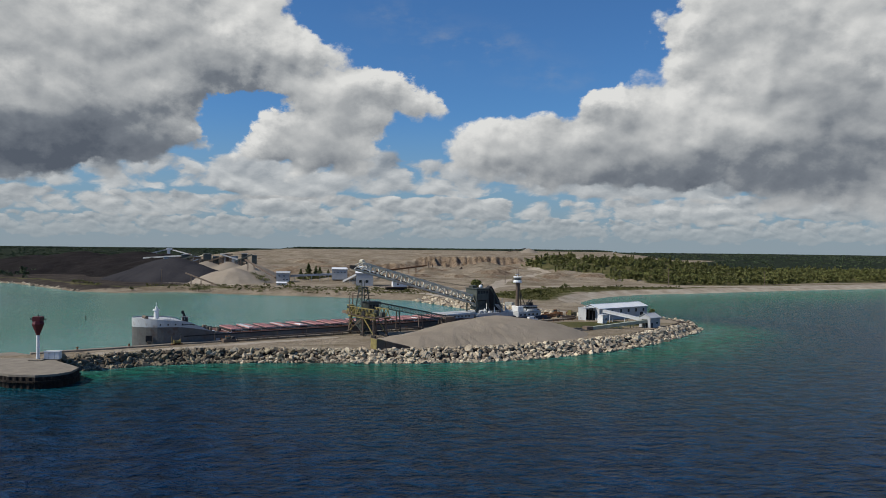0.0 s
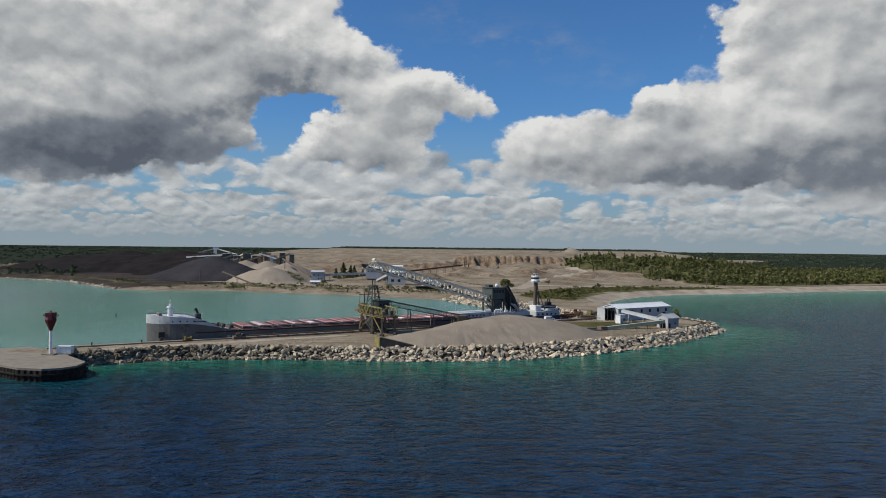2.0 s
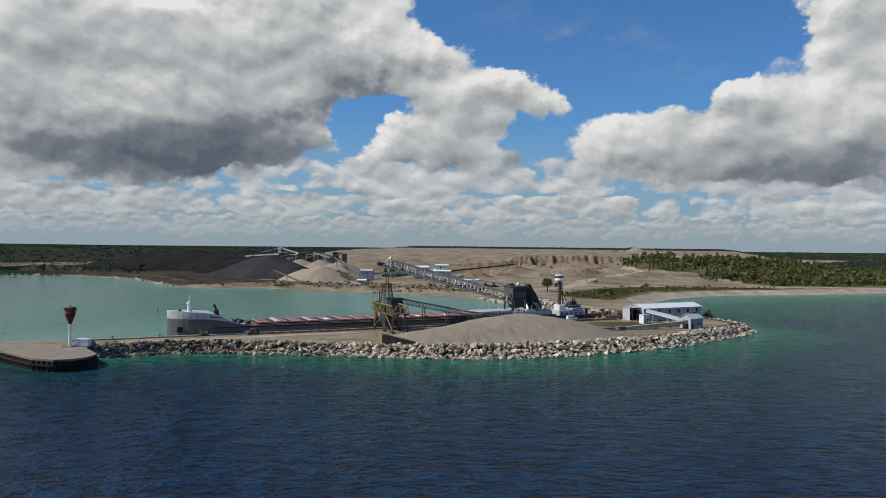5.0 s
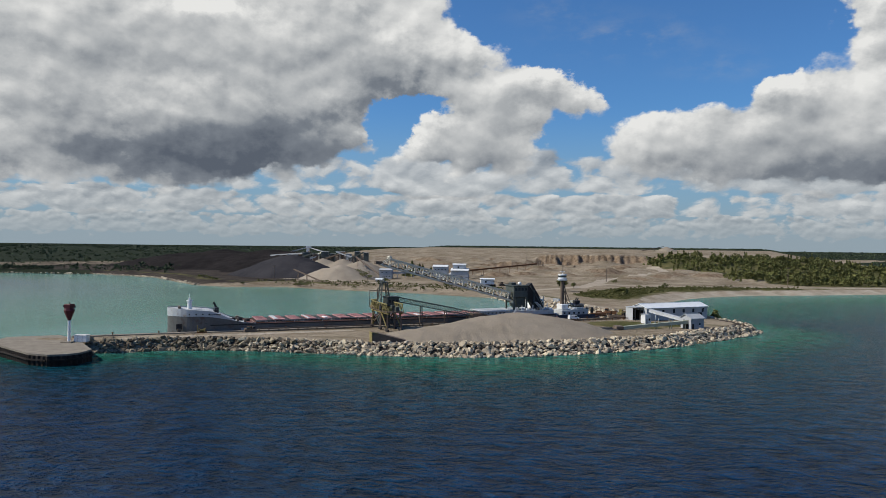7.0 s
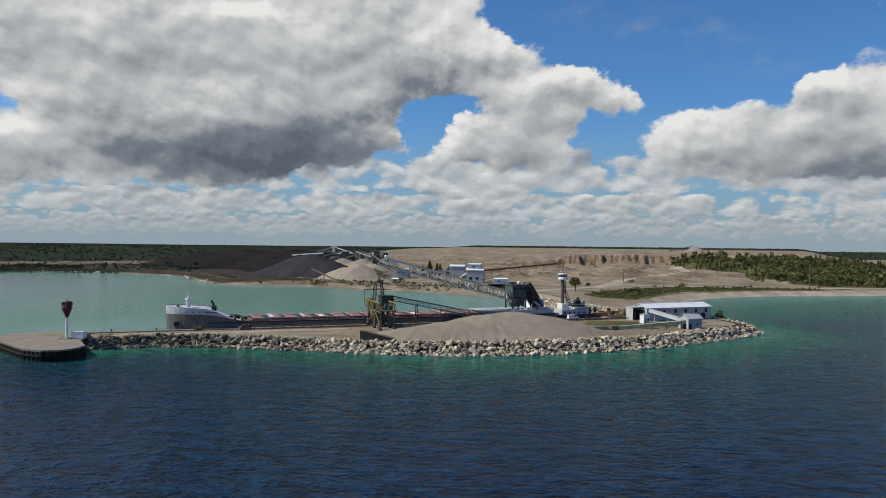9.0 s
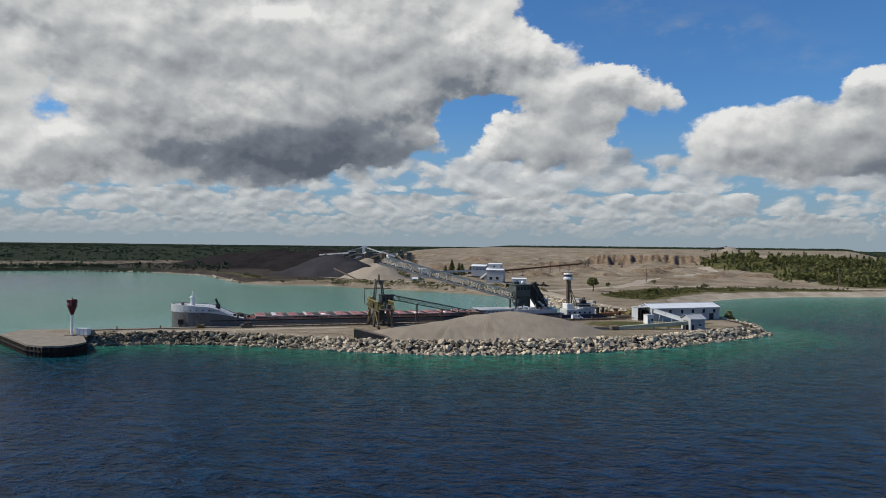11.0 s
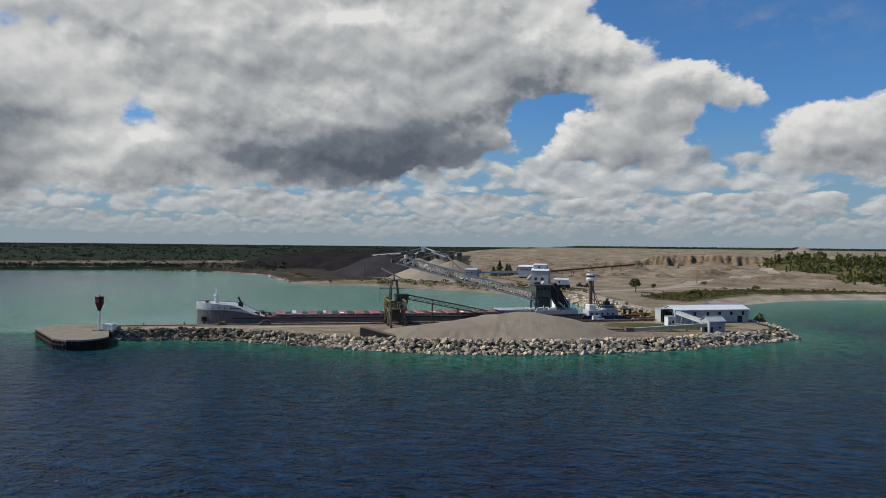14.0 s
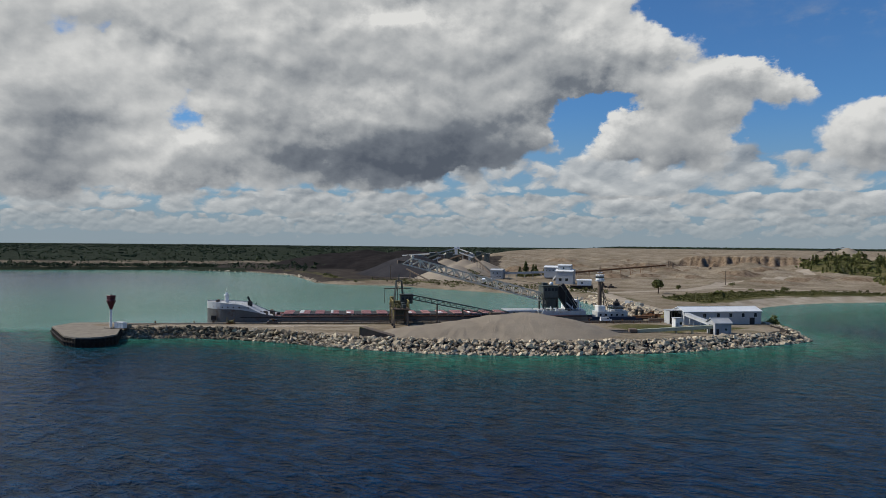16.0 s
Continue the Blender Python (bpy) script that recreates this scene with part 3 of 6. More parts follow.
# ---- heaps of stone ----
def heap(name, lobes, material, step, base, label, rough=0.5, power=1.25):
    """A tipped heap: several overlapping cones with rills down the flanks."""
    x0, x1 = min(l[0] - l[2] for l in lobes), max(l[0] + l[2] for l in lobes)
    y0, y1 = min(l[1] - l[2] for l in lobes), max(l[1] + l[2] for l in lobes)
    hx, hy = np.meshgrid(np.arange(x0, x1 + step, step), np.arange(y0, y1 + step, step))
    h = np.zeros(hx.shape)
    for cx, cy, r, t in lobes:
        d = np.hypot(hx - cx, hy - cy) / r
        ang = np.arctan2(hy - cy, hx - cx)
        c = t * (1 - np.minimum(d, 1.4) ** power) + rough * 0.25 * np.sin(ang * 17 + 3 * np.sin(ang * 5)) * np.clip(d, 0, 1)
        h = np.logaddexp(h * 1.6, c * 1.6) / 1.6
    h = h - math.log(2) / 1.6
    h += rough * (0.25 * ripple(hx, hy, 5.0, 1.0) + 0.12 * ripple(hx, hy, 1.9, 2.0)) * smoothstep(h, 0.2, 2.0)
    z = base + h - 0.35
    ny, nx = z.shape
    idx = np.arange(nx * ny).reshape(ny, nx)
    faces = np.stack([idx[:-1, :-1], idx[:-1, 1:], idx[1:, 1:], idx[1:, :-1]], -1).reshape(-1, 4)
    keep = h.ravel()[faces].max(1) > 0.02
    me = bpy.data.meshes.new(name)
    me.from_pydata(np.stack([hx, hy, z], -1).reshape(-1, 3).tolist(), [], faces[keep].tolist())
    me.polygons.foreach_set("use_smooth", [True] * len(me.polygons))
    me.materials.append(material)
    bm = bmesh.new()
    bm.from_mesh(me)
    bmesh.ops.delete(bm, geom=[v for v in bm.verts if not v.link_faces], context="VERTS")
    bm.to_mesh(me)
    bm.free()
    return tagged(new(name, me), label, "stone heap")


heap("limestone_mound", [(-8, 281, 20, 3.6), (4, 291, 24, 5.2), (16, 304, 30, 7.2), (25, 312, 31, 8.0), (36, 312, 26, 6.6), (44, 314, 20, 4.6), (30, 296, 22, 3.5)], HEAP, 1.0, ISLE_TOP,
     "broad heap of grey-tan crushed limestone on the pier", 1.0, 1.6)
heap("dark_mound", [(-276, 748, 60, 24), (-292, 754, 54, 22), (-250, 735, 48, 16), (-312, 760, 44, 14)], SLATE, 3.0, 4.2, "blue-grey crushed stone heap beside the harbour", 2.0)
heap("dark_ridge", [(-480, 960, 120, 26), (-400, 950, 120, 27), (-360, 930, 100, 25), (-555, 985, 110, 20), (-330, 850, 80, 22)], DARKHEAP, 5.0, 4.5, "long ridge of dark crushed stone in the yard, deepened for cloud shade", 4.5)

# ---- light platform at the pier head ----
PAD = [(-152.5, 217.5), (-120, 200), (-112, 199), (-107.5, 201.5), (-105.5, 206), (-107, 213), (-128.5, 232.5), (-143, 241), (-157, 231)]
pad = thing("pier_head", pose(0, 0, 0), "concrete pier head with black rusted sheet-pile sides", "pier", kind="structure")
part("slab", prism(PAD, 3.05, 3.75), CONCRETE, pad, "weathered pale concrete top")


def piling(name, points, z0, z1, parent, pitch=0.9, depth=0.35):
    """Corrugated sheet piles along a line."""
    bm = bmesh.new()
    lo, hi = [], []
    k = 0
    for (ax, ay), (bx, by) in zip(points[:-1], points[1:]):
        d = math.hypot(bx - ax, by - ay)
        nx, ny = (by - ay) / d, -(bx - ax) / d
        n = max(2, int(d / pitch) * 2)
        for i in range(n):
            s = i / n
            o = depth if (k // 2) % 2 else 0.05
            k += 1
            lo.append(bm.verts.new((ax + (bx - ax) * s + nx * o, ay + (by - ay) * s + ny * o, z0)))
            hi.append(bm.verts.new((ax + (bx - ax) * s + nx * o, ay + (by - ay) * s + ny * o, z1)))
    for i in range(len(lo) - 1):
        bm.faces.new((lo[i], lo[i + 1], hi[i + 1], hi[i]))
    return part(name, bm, PILING, parent, "rusted black sheet piling")


piling("sheet_piling", PAD + [PAD[0]], -3.0, 3.2, pad)
for a, c in zip(PAD[:6], PAD[1:6]):
    e = (Vector(c) - Vector(a)).normalized()
    o = Vector((e.y, -e.x)) * 0.55
    part("waling_beam", bar((a[0] + o.x, a[1] + o.y, 1.9), (c[0] + o.x, c[1] + o.y, 1.9), 0.35, 0.5), PILING, pad)

beacon = thing("harbour_light", pose(-126, 225.3, 3.75), "white pole light with dark red lantern daymark", "navigation light")
part("footing", box(-2.2, 2.2, -1.8, 1.8, 0, 0.35, 0.08), CONCRETE, beacon)
part("pole", rod((0, 0, 0.35), (0, 0, 8.0), 0.55, 0.45, 14), WHITE, beacon, "white steel pole")
bm = bmesh.new()
bmesh.ops.create_cone(bm, cap_ends=True, segments=8, radius1=0.4, radius2=1.85, depth=3.7, matrix=Matrix.Translation((0, 0, 9.4)))
bmesh.ops.create_cone(bm, cap_ends=True, segments=8, radius1=1.85, radius2=1.5, depth=0.9, matrix=Matrix.Translation((0, 0, 11.7)))
part("daymark", bm, RED, beacon, "dark red tapered daymark")
part("lantern_house", box(-1.25, 1.25, -1.25, 1.25, 12.1, 13.6, 0.1), RED, beacon, "dark red lantern housing")
part("lamp", rod((0, 0, 13.5), (0, 0, 14.3), 0.22, 0.16, 8), COAMING, beacon)
for s in (-1, 1):
    part("side_arm", bar((s * 1.2, 0, 12.6), (s * 2.5, 0, 12.6), 0.12), COAMING, beacon)
    part("side_lamp", rod((s * 2.4, 0, 12.4), (s * 2.4, 0, 13.1), 0.2, 0.14, 8), COAMING, beacon)
cab = thing("equipment_cabinet", pose(-122.2, 227.0, 3.75, 0, 0, 8), "white steel equipment cabinet on the concrete pier head", "cabinet")
part("body", box(-2.3, 2.3, -1.1, 1.1, 0.2, 2.4, 0.06), WHITE, cab)
part("lid", box(-2.45, 2.45, -1.25, 1.25, 2.4, 2.6, 0.05), WHITE, cab)
part("plinth", box(-2.4, 2.4, -1.2, 1.2, 0, 0.2), CONCRETE, cab)
for x in (-0.8, 0.8):
    part("door_seam", box(x - 0.03, x + 0.03, -1.13, -1.1, 0.3, 2.3), COAMING, cab)

# ---- quay along the barge ----
quay = thing("quay", pose(*dock(0, 0), 0, 0, 34.9), "concrete quay edge with timber fenders along the barge", "quay", kind="structure")
part("coping", box(-34, 214, -13.2, -11.0, 2.6, ISLE_TOP + 0.15, 0.08), CONCRETE, quay)
part("sheet_piling", box(-34, 214, -12.6, -11.2, -4, 2.6), PILING, quay)
for i in range(26):
    part("fender", box(-28 + i * 9.2, -27.3 + i * 9.2, -11.0, -10.35, 0.2, 3.9, 0.06), BROWN, quay)
for i in range(14):
    b = thing("bollard", pose(*dock(-20 + i * 16.5, -12.2, ISLE_TOP + 0.15)), "rusty cast mooring bollard on the quay", "bollard", "bollards along the quay")
    part("post", rod((0, 0, 0), (0, 0, 0.7), 0.28, 0.22, 10), RUST, b)
    part("head", rod((0, 0, 0.7), (0, 0, 0.95), 0.42, 0.38, 10), RUST, b)

# low belt conveyor that runs along the quay
belt = thing("quay_conveyor", pose(*dock(0, -16.5, ISLE_TOP), 0, 0, 34.9), "long low rusty belt conveyor along the quay", "conveyor")
part("belt", box(34, 118, -0.7, 0.7, 1.05, 1.2), COAMING, belt, "black rubber belt")
for s in (-0.85, 0.85):
    part("side_rail", box(34, 118, s - 0.09, s + 0.09, 0.9, 1.3), BROWN, belt)
for i in range(22):
    for s in (-0.85, 0.85):
        part("leg", box(34.3 + i * 3.95, 34.5 + i * 3.95, s - 0.1, s + 0.1, 0, 0.9), BROWN, belt)
drive = thing("conveyor_drive", pose(*dock(31, -16.5, ISLE_TOP), 0, 0, 34.9), "brown steel conveyor tail drive on the quay", "machine")
part("frame", box(-2.5, 2.2, -1.4, 1.4, 0, 1.2, 0.1), BROWN, drive)
part("motor", rod((-1.6, -0.9, 1.6), (-0.2, -0.9, 1.6), 0.5, 0.5, 12), GREENGREY, drive)
part("pulley", rod((1.2, -1.2, 1.4), (1.2, 1.2, 1.4), 0.65, 0.65, 14), COAMING, drive)
part("guard", box(-1.2, 0.6, 0.2, 1.3, 1.2, 2.2, 0.15), RUST, drive)

winch = thing("mooring_winch", pose(*dock(12.5, -14.0, ISLE_TOP), 0, 0, 34.9), "small yellow mooring winch on the quay near the bow", "winch")
part("base", box(-1.9, 1.9, -0.8, 0.8, 0, 0.3), RUST, winch)
part("drum", rod((-0.9, 0, 0.9), (0.9, 0, 0.9), 0.55, 0.55, 14), YELLOW, winch)
for s in (-1.1, 1.1):
    part("cheek", box(s - 0.12, s + 0.12, -0.8, 0.8, 0.3, 1.7, 0.05), YELLOW, winch)
part("post", rod((-1.7, 0.3, 0.3), (-1.7, 0.3, 2.9), 0.16, 0.14, 8), YELLOW, winch)
for i in range(9):
    p = thing("rail_post", pose(*dock(14 + i * 12.4, -13.6, ISLE_TOP)), "thin grey steel post beside the quay edge", "post", "posts along the quay")
    part("shaft", rod((0, 0, 0), (0, 0, 3.4), 0.09, 0.07, 8), BROWN, p)
    part("lamp_head", box(-0.35, 0.35, -0.15, 0.15, 3.4, 3.6), GREENGREY, p)

# loading ramp beside the heap
ramp = thing("loading_ramp", pose(-23.0, 255.5, ISLE_TOP - 0.1, 0, 0, 27), "wedge-shaped steel loading ramp with a yellow end", "ramp")
bm = bmesh.new()
outline = [(0, 0), (13, 0), (13, 0.5), (2.0, 3.4), (0, 3.6)]
near = [bm.verts.new((x, 0, z)) for x, z in outline]
back = [bm.verts.new((x, 5.5, z)) for x, z in outline]
bm.faces.new(near)
bm.faces.new(back[::-1])
for i in range(5):
    bm.faces.new((near[i], back[i], back[(i + 1) % 5], near[(i + 1) % 5]))
bmesh.ops.recalc_face_normals(bm, faces=bm.faces)
part("body", bm, BROWN, ramp, "brown weathered steel sides")
# sunlight on this end is put into the plate's yellow
part("end_plate", box(-0.25, -0.002, -0.1, 5.6, 0, 3.7, 0.03), YELLOW, ramp, "yellow end plate for the sunlit end of the ramp")
for x in (3.2, 6.2, 9.2):
    part("rib", box(x, x + 0.25, -0.22, -0.002, 0, 3.35 - 0.26 * (x - 2)), BROWN, ramp)
part("kerb", bar((0, 0.1, 3.7), (2, 0.1, 3.5), 0.3), YELLOW, ramp)


# ---- the barge ----
def loft(stations, rings):
    """Skin over cross-sections: stations give x and, ring by ring, half breadth and height; both sides are closed at the middle."""
    bm = bmesh.new()
    rows = []
    for x, ring in stations:
        left = [bm.verts.new((x + dx, y, z)) for dx, y, z in ring]
        right = [bm.verts.new((x + dx, -y, z)) for dx, y, z in ring]
        rows.append((left, right))
    for (la, ra), (lb, rb) in zip(rows[:-1], rows[1:]):
        for k in range(len(la) - 1):
            bm.faces.new((la[k], la[k + 1], lb[k + 1], lb[k]))
            bm.faces.new((ra[k + 1], ra[k], rb[k], rb[k + 1]))
    for left, right in (rows[0], rows[-1]):
        for k in range(len(left) - 1):
            bm.faces.new((left[k], right[k], right[k + 1], left[k + 1]))
    bmesh.ops.recalc_face_normals(bm, faces=bm.faces)
    return bm


HALF, DECK_Z, STERN, TOWER_Z = 10.0, 6.4, 178.0, 8.4


def breadth(u):
    """Half breadth of the hull, full a little aft of a blunt stem."""
    return max(0.35, HALF * (1 - max(0.0, 1 - u / 17.0) ** 2.4) ** 0.62)


def paint_line(u):
    """Where the dark hull paint meets the pale bow plating."""
    return DECK_Z + 3.4 * float(smoothstep(np.float64(u), 36, 12))


def top_line(u):
    """Height of the bow side, which sweeps down to the main deck."""
    return DECK_Z + 0.25 + (6.45 - 0.075 * u) * float(1 - smoothstep(np.float64(u), 15, 31)) if u < 31 else DECK_Z + 0.2


barge = thing("cargo_barge", pose(*dock(0, 0), 0, 0, 34.9), "long dark-hulled cargo barge with red hatches at the quay", "barge")
us = [0, 0.4, 1, 2, 3.5, 5, 7, 9, 11.5, 14, 17, 20, 23, 26, 29, 32, 35, 60, 100, 140, 165, 174, STERN]
part("hull", loft([(u, [(0.25 * (z < 0), breadth(u) * (0.93 if z < 0 else 1), z) for z in (-3.0, 0.0, 3.0, 5.5, paint_line(u))]) for u in us], 5), HULL, barge, "dark grey hull with rust streaks")
fore = [u for u in us if u <= 14] + [16, 18, 20, 22, 24, 26, 28, 30, 32, 34]
part("forecastle_side", loft([(u, [(-0.06, breadth(u) + 0.03, paint_line(u) - 0.1), (-0.1, breadth(u) + 0.06, (paint_line(u) + top_line(u)) / 2), (-0.14, breadth(u) + 0.02, top_line(u))]) for u in fore], 3), HULL_PALE, barge, "pale grey raised bow plating")
bm = bmesh.new()
vs = [(bm.verts.new((u, breadth(u) - 0.1, top_line(u) - 0.25 - 0.1 * (u < 29))), bm.verts.new((u, -breadth(u) + 0.1, top_line(u) - 0.25 - 0.1 * (u < 29)))) for u in fore]
for a, c in zip(vs[:-1], vs[1:]):
    bm.faces.new((a[0], c[0], c[1], a[1]))
part("forecastle_deck", bm, HULL_PALE, barge, "pale grey bow deck")
part("main_deck", box(30, STERN - 0.2, -HALF + 0.06, HALF - 0.06, DECK_Z - 0.25, DECK_Z + 0.02), DECK, barge, "worn oxide red steel deck")
for s in (-1, 1):
    part("rubbing_strake", box(16, STERN, s * HALF - 0.12, s * HALF + 0.12, DECK_Z - 0.5, DECK_Z - 0.1), COAMING, barge)
    for z in (0.55, 1.05):
        part("rail", box(34, 150, s * (HALF - 0.3) - 0.04, s * (HALF - 0.3) + 0.04, DECK_Z + z - 0.04, DECK_Z + z + 0.04), HULL_PALE, barge)
    for i in range(30):
        part("stanchion", box(34 + i * 4, 34.08 + i * 4, s * (HALF - 0.3) - 0.04, s * (HALF - 0.3) + 0.04, DECK_Z, DECK_Z + 1.1), HULL_PALE, barge)
for i in range(12):
    part("hull_frame_mark", box(30 + i * 12, 30.16 + i * 12, -HALF - 0.05, -HALF + 0.02, 0.3, DECK_Z - 0.5), BROWN, barge, "rust streak along a hull seam")
# solid black block; the pocket's shade is put into its colour
part("anchor_recess", box(3.0, 5.2, -8.1, -7.2, 4.6, 6.8, 0.1), COAMING, barge, "black block for the shade of an anchor pocket")
part("anchor", box(3.4, 4.8, -8.35, -8.0, 3.0, 5.0, 0.15), BROWN, barge, "rusty stockless anchor")
part("hull_mark", box(28, 29.4, -HALF - 0.06, -HALF + 0.01, 3.4, 4.7), HULL_PALE, barge, "pale square marking on the hull")
for x in (8, 10.5, 13, 15.5):
    part("porthole", rod((x, -breadth(x) - 0.12, 10.6), (x, -breadth(x) + 0.1, 10.6), 0.3, 0.3, 10), COAMING, barge)
part("dark_bar", box(15.2, 20.0, -HALF - 0.10, -HALF + 0.03, 10.2, 10.5), COAMING, barge, "plain dark painted bar on the bow")

# small signal house and mast on the bow
house = part("signal_house", rod((8.5, 0, 12.0), (8.5, 0, 15.3), 0.95, 0.85, 14), WHITE, barge, "white round-cornered signal house")
part("cap", rod((8.5, 0, 15.3), (8.5, 0, 15.8), 1.35, 1.15, 14), WHITE, house)
part("lamp_drum", rod((8.5, 0, 15.8), (8.5, 0, 16.7), 0.5, 0.45, 10), WHITE, house)
part("mast", rod((8.5, 0, 15.7), (8.5, 0, 18.4), 0.14, 0.07, 8), WHITE, house)
for i in range(9):
    part("bow_rail_post", box(10.6 + i, 10.68 + i, -8.2, -8.12, 12.0, 13.2), HULL_PALE, barge)
part("bow_rail", box(10.4, 19, -8.22, -8.1, 13.15, 13.25), HULL_PALE, barge)
dv = part("deck_crane", box(18.0, 20.0, -1.0, 1.0, 9.8, 12.6, 0.1), COAMING, barge, "black anchor-handling deck crane")
part("jib", bar((19, 0, 12.5), (18.0, 0, 14.8), 0.6, 0.8), COAMING, dv)
part("hook", rod((18.0, 0, 14.8), (17.6, 0, 13.6), 0.12, 0.12, 6), COAMING, dv)
for k, (x, y, w, h) in enumerate(((23.5, -4, 1.2, 0.4), (25.2, -2, 1.6, 0.5), (26.8, -6, 0.9, 1.0), (28, 1, 2.0, 0.7), (29.8, -5.5, 1.0, 0.9), (31.3, -1.5, 1.4, 0.6), (27.5, 5, 1.5, 0.9))):
    part("deck_machine", box(x, x + w, y, y + w * 1.2, DECK_Z - 0.3, DECK_Z + 1.6 + h - 0.12 * (x - 22), 0.2), COAMING if k % 2 else BROWN, barge, "dark deck machinery aft of the bow")
part("windlass", rod((4.5, -2.5, 12.9), (4.5, 2.5, 12.9), 0.6, 0.6, 12), BROWN, barge)

# hatches
for i in range(15):
    x = 35.0 + i * 7.15
    part("coaming", box(x - 0.2, x + 6.75, -7.3, 7.3, DECK_Z, DECK_Z + 0.85, 0.05), COAMING, barge)
    wide = (4.1, 3.5, 4.4, 3.2, 3.9)[i * 2 % 5]
    cover_ = part("hatch_cover", box(x - 0.35, x + wide, -7.5, 7.5, DECK_Z + 0.85, DECK_Z + 1.25, 0.08), HATCH, barge, "faded red steel hatch cover")
    for y in (-5, -2.5, 0, 2.5, 5):
        part("stiffener", box(x - 0.3, x + wide - 0.05, y - 0.08, y + 0.08, DECK_Z + 1.25, DECK_Z + 1.37), HATCH, cover_)
    if i in (1, 3, 4, 8, 10, 12):
        part("tarpaulin", box(x - 0.25, x + (1.6 if i % 3 else 0.8), -7.4, 7.4 if i % 2 else -1.5, DECK_Z + 1.255, DECK_Z + 1.42, 0.05), (WHITE, HULL_PALE)[i % 2], cover_, "pale folded hatch tarpaulin")
for s in (-8.6, 8.6):
    part("hatch_crane_rail", box(33, 146, s - 0.12, s + 0.12, DECK_Z, DECK_Z + 0.3), RUST, barge)

# after house and unloading tower
ah = part("after_house", box(141, 154, -7.2, 7.2, DECK_Z, DECK_Z + 1.7, 0.1), HULL_PALE, barge, "low pale after deckhouse with pinkish rust")
part("roof_slab", box(139.4, 154.6, -7.8, 7.8, DECK_Z + 1.7, DECK_Z + 1.95), HULL_PALE, ah)
for i in range(5):
    part("window", box(142.0 + i * 2.1, 143.0 + i * 2.1, -7.26, -7.2, DECK_Z + 0.6, DECK_Z + 1.3), DARKGLASS, ah)
    part("roof_rail_post", box(141 + i * 2.6, 141.1 + i * 2.6, -7.6, -7.5, DECK_Z + 1.95, DECK_Z + 2.95), WHITE, ah)
part("roof_rail", box(140.5, 152.5, -7.62, -7.52, DECK_Z + 2.9, DECK_Z + 3.0), WHITE, ah)

part("tower_base", box(156.0, 177.6, -8.5, 8.5, DECK_Z, TOWER_Z + 0.02, 0.1), HULL_PALE, barge, "blue-grey raised stern deck")
tw = part("unloading_tower", box(157.5, 165.0, -4.5, 4.5, TOWER_Z + 6.0, TOWER_Z + 11.6, 0.12), GREENGREY, barge, "dark green-grey conveyor elevator house")
for x in (157.8, 164.7):
    for y in (-4.1, 4.1):
        part("leg", box(x - 0.35, x + 0.35, y - 0.35, y + 0.35, TOWER_Z, TOWER_Z + 6.0), GREENGREY, tw)
    part("brace", bar((x, -4.1, TOWER_Z + 0.4), (x, 4.1, TOWER_Z + 5.8), 0.3), GREENGREY, tw)
part("brace", bar((157.8, -4.3, TOWER_Z + 0.4), (164.7, -4.3, TOWER_Z + 5.8), 0.3), GREENGREY, tw)
part("hopper", box(159.2, 164.6, -3.6, 3.6, TOWER_Z + 1.2, TOWER_Z + 6.0, 0.4), GREENGREY, tw)
part("roof_slab", box(157.0, 165.6, -5.0, 5.0, TOWER_Z + 11.6, TOWER_Z + 11.9), GREENGREY, tw)
for i in range(4):
    part("window", box(158.1 + i * 1.75, 159.3 + i * 1.75, -4.56, -4.5, TOWER_Z + 9.3, TOWER_Z + 10.7), DARKGLASS, tw)
bm = bmesh.new()
bmesh.ops.create_uvsphere(bm, u_segments=16, v_segments=10, radius=0.95, matrix=Matrix.Translation((162.2, -1.5, TOWER_Z + 12.7)))
part("radome", bm, WHITE, tw, "white radar dome", True)
part("rooftop_box", box(158.4, 161, 0, 3, TOWER_Z + 11.9, TOWER_Z + 13.1, 0.1), GREENGREY, tw)
leg = part("elevator_leg", bar((166.0, -1.0, TOWER_Z + 11.4), (173.5, -1.0, TOWER_Z + 0.2), 3.2, 5.6), COAMING, tw, "black inclined elevator casing")
part("elevator_walkway", bar((166.6, -4.2, TOWER_Z + 11.6), (174.0, -4.2, TOWER_Z + 0.6), 0.9, 0.3), GREENGREY, tw)
part("leg_post", box(168.6, 169.1, -4.4, -3.9, TOWER_Z, TOWER_Z + 9.6), GREENGREY, tw)
sh = part("stern_house", box(170.5, 177.5, 1.5, 9.0, TOWER_Z, TOWER_Z + 4.6, 0.1), WHITE, barge, "white stern machinery house")
part("vent", rod((173, 5, TOWER_Z + 4.6), (173, 5, TOWER_Z + 6.4), 0.5, 0.7, 10), WHITE, sh)
part("ramp_cover", bar((168.5, -6.6, TOWER_Z + 3.8), (172.0, -6.6, TOWER_Z + 0.3), 3.0, 0.3), HULL_PALE, sh)
for i in range(4):
    part("window", box(171.2 + i * 1.6, 172.0 + i * 1.6, 1.43, 1.5, TOWER_Z + 2.6, TOWER_Z + 3.4), DARKGLASS, sh)

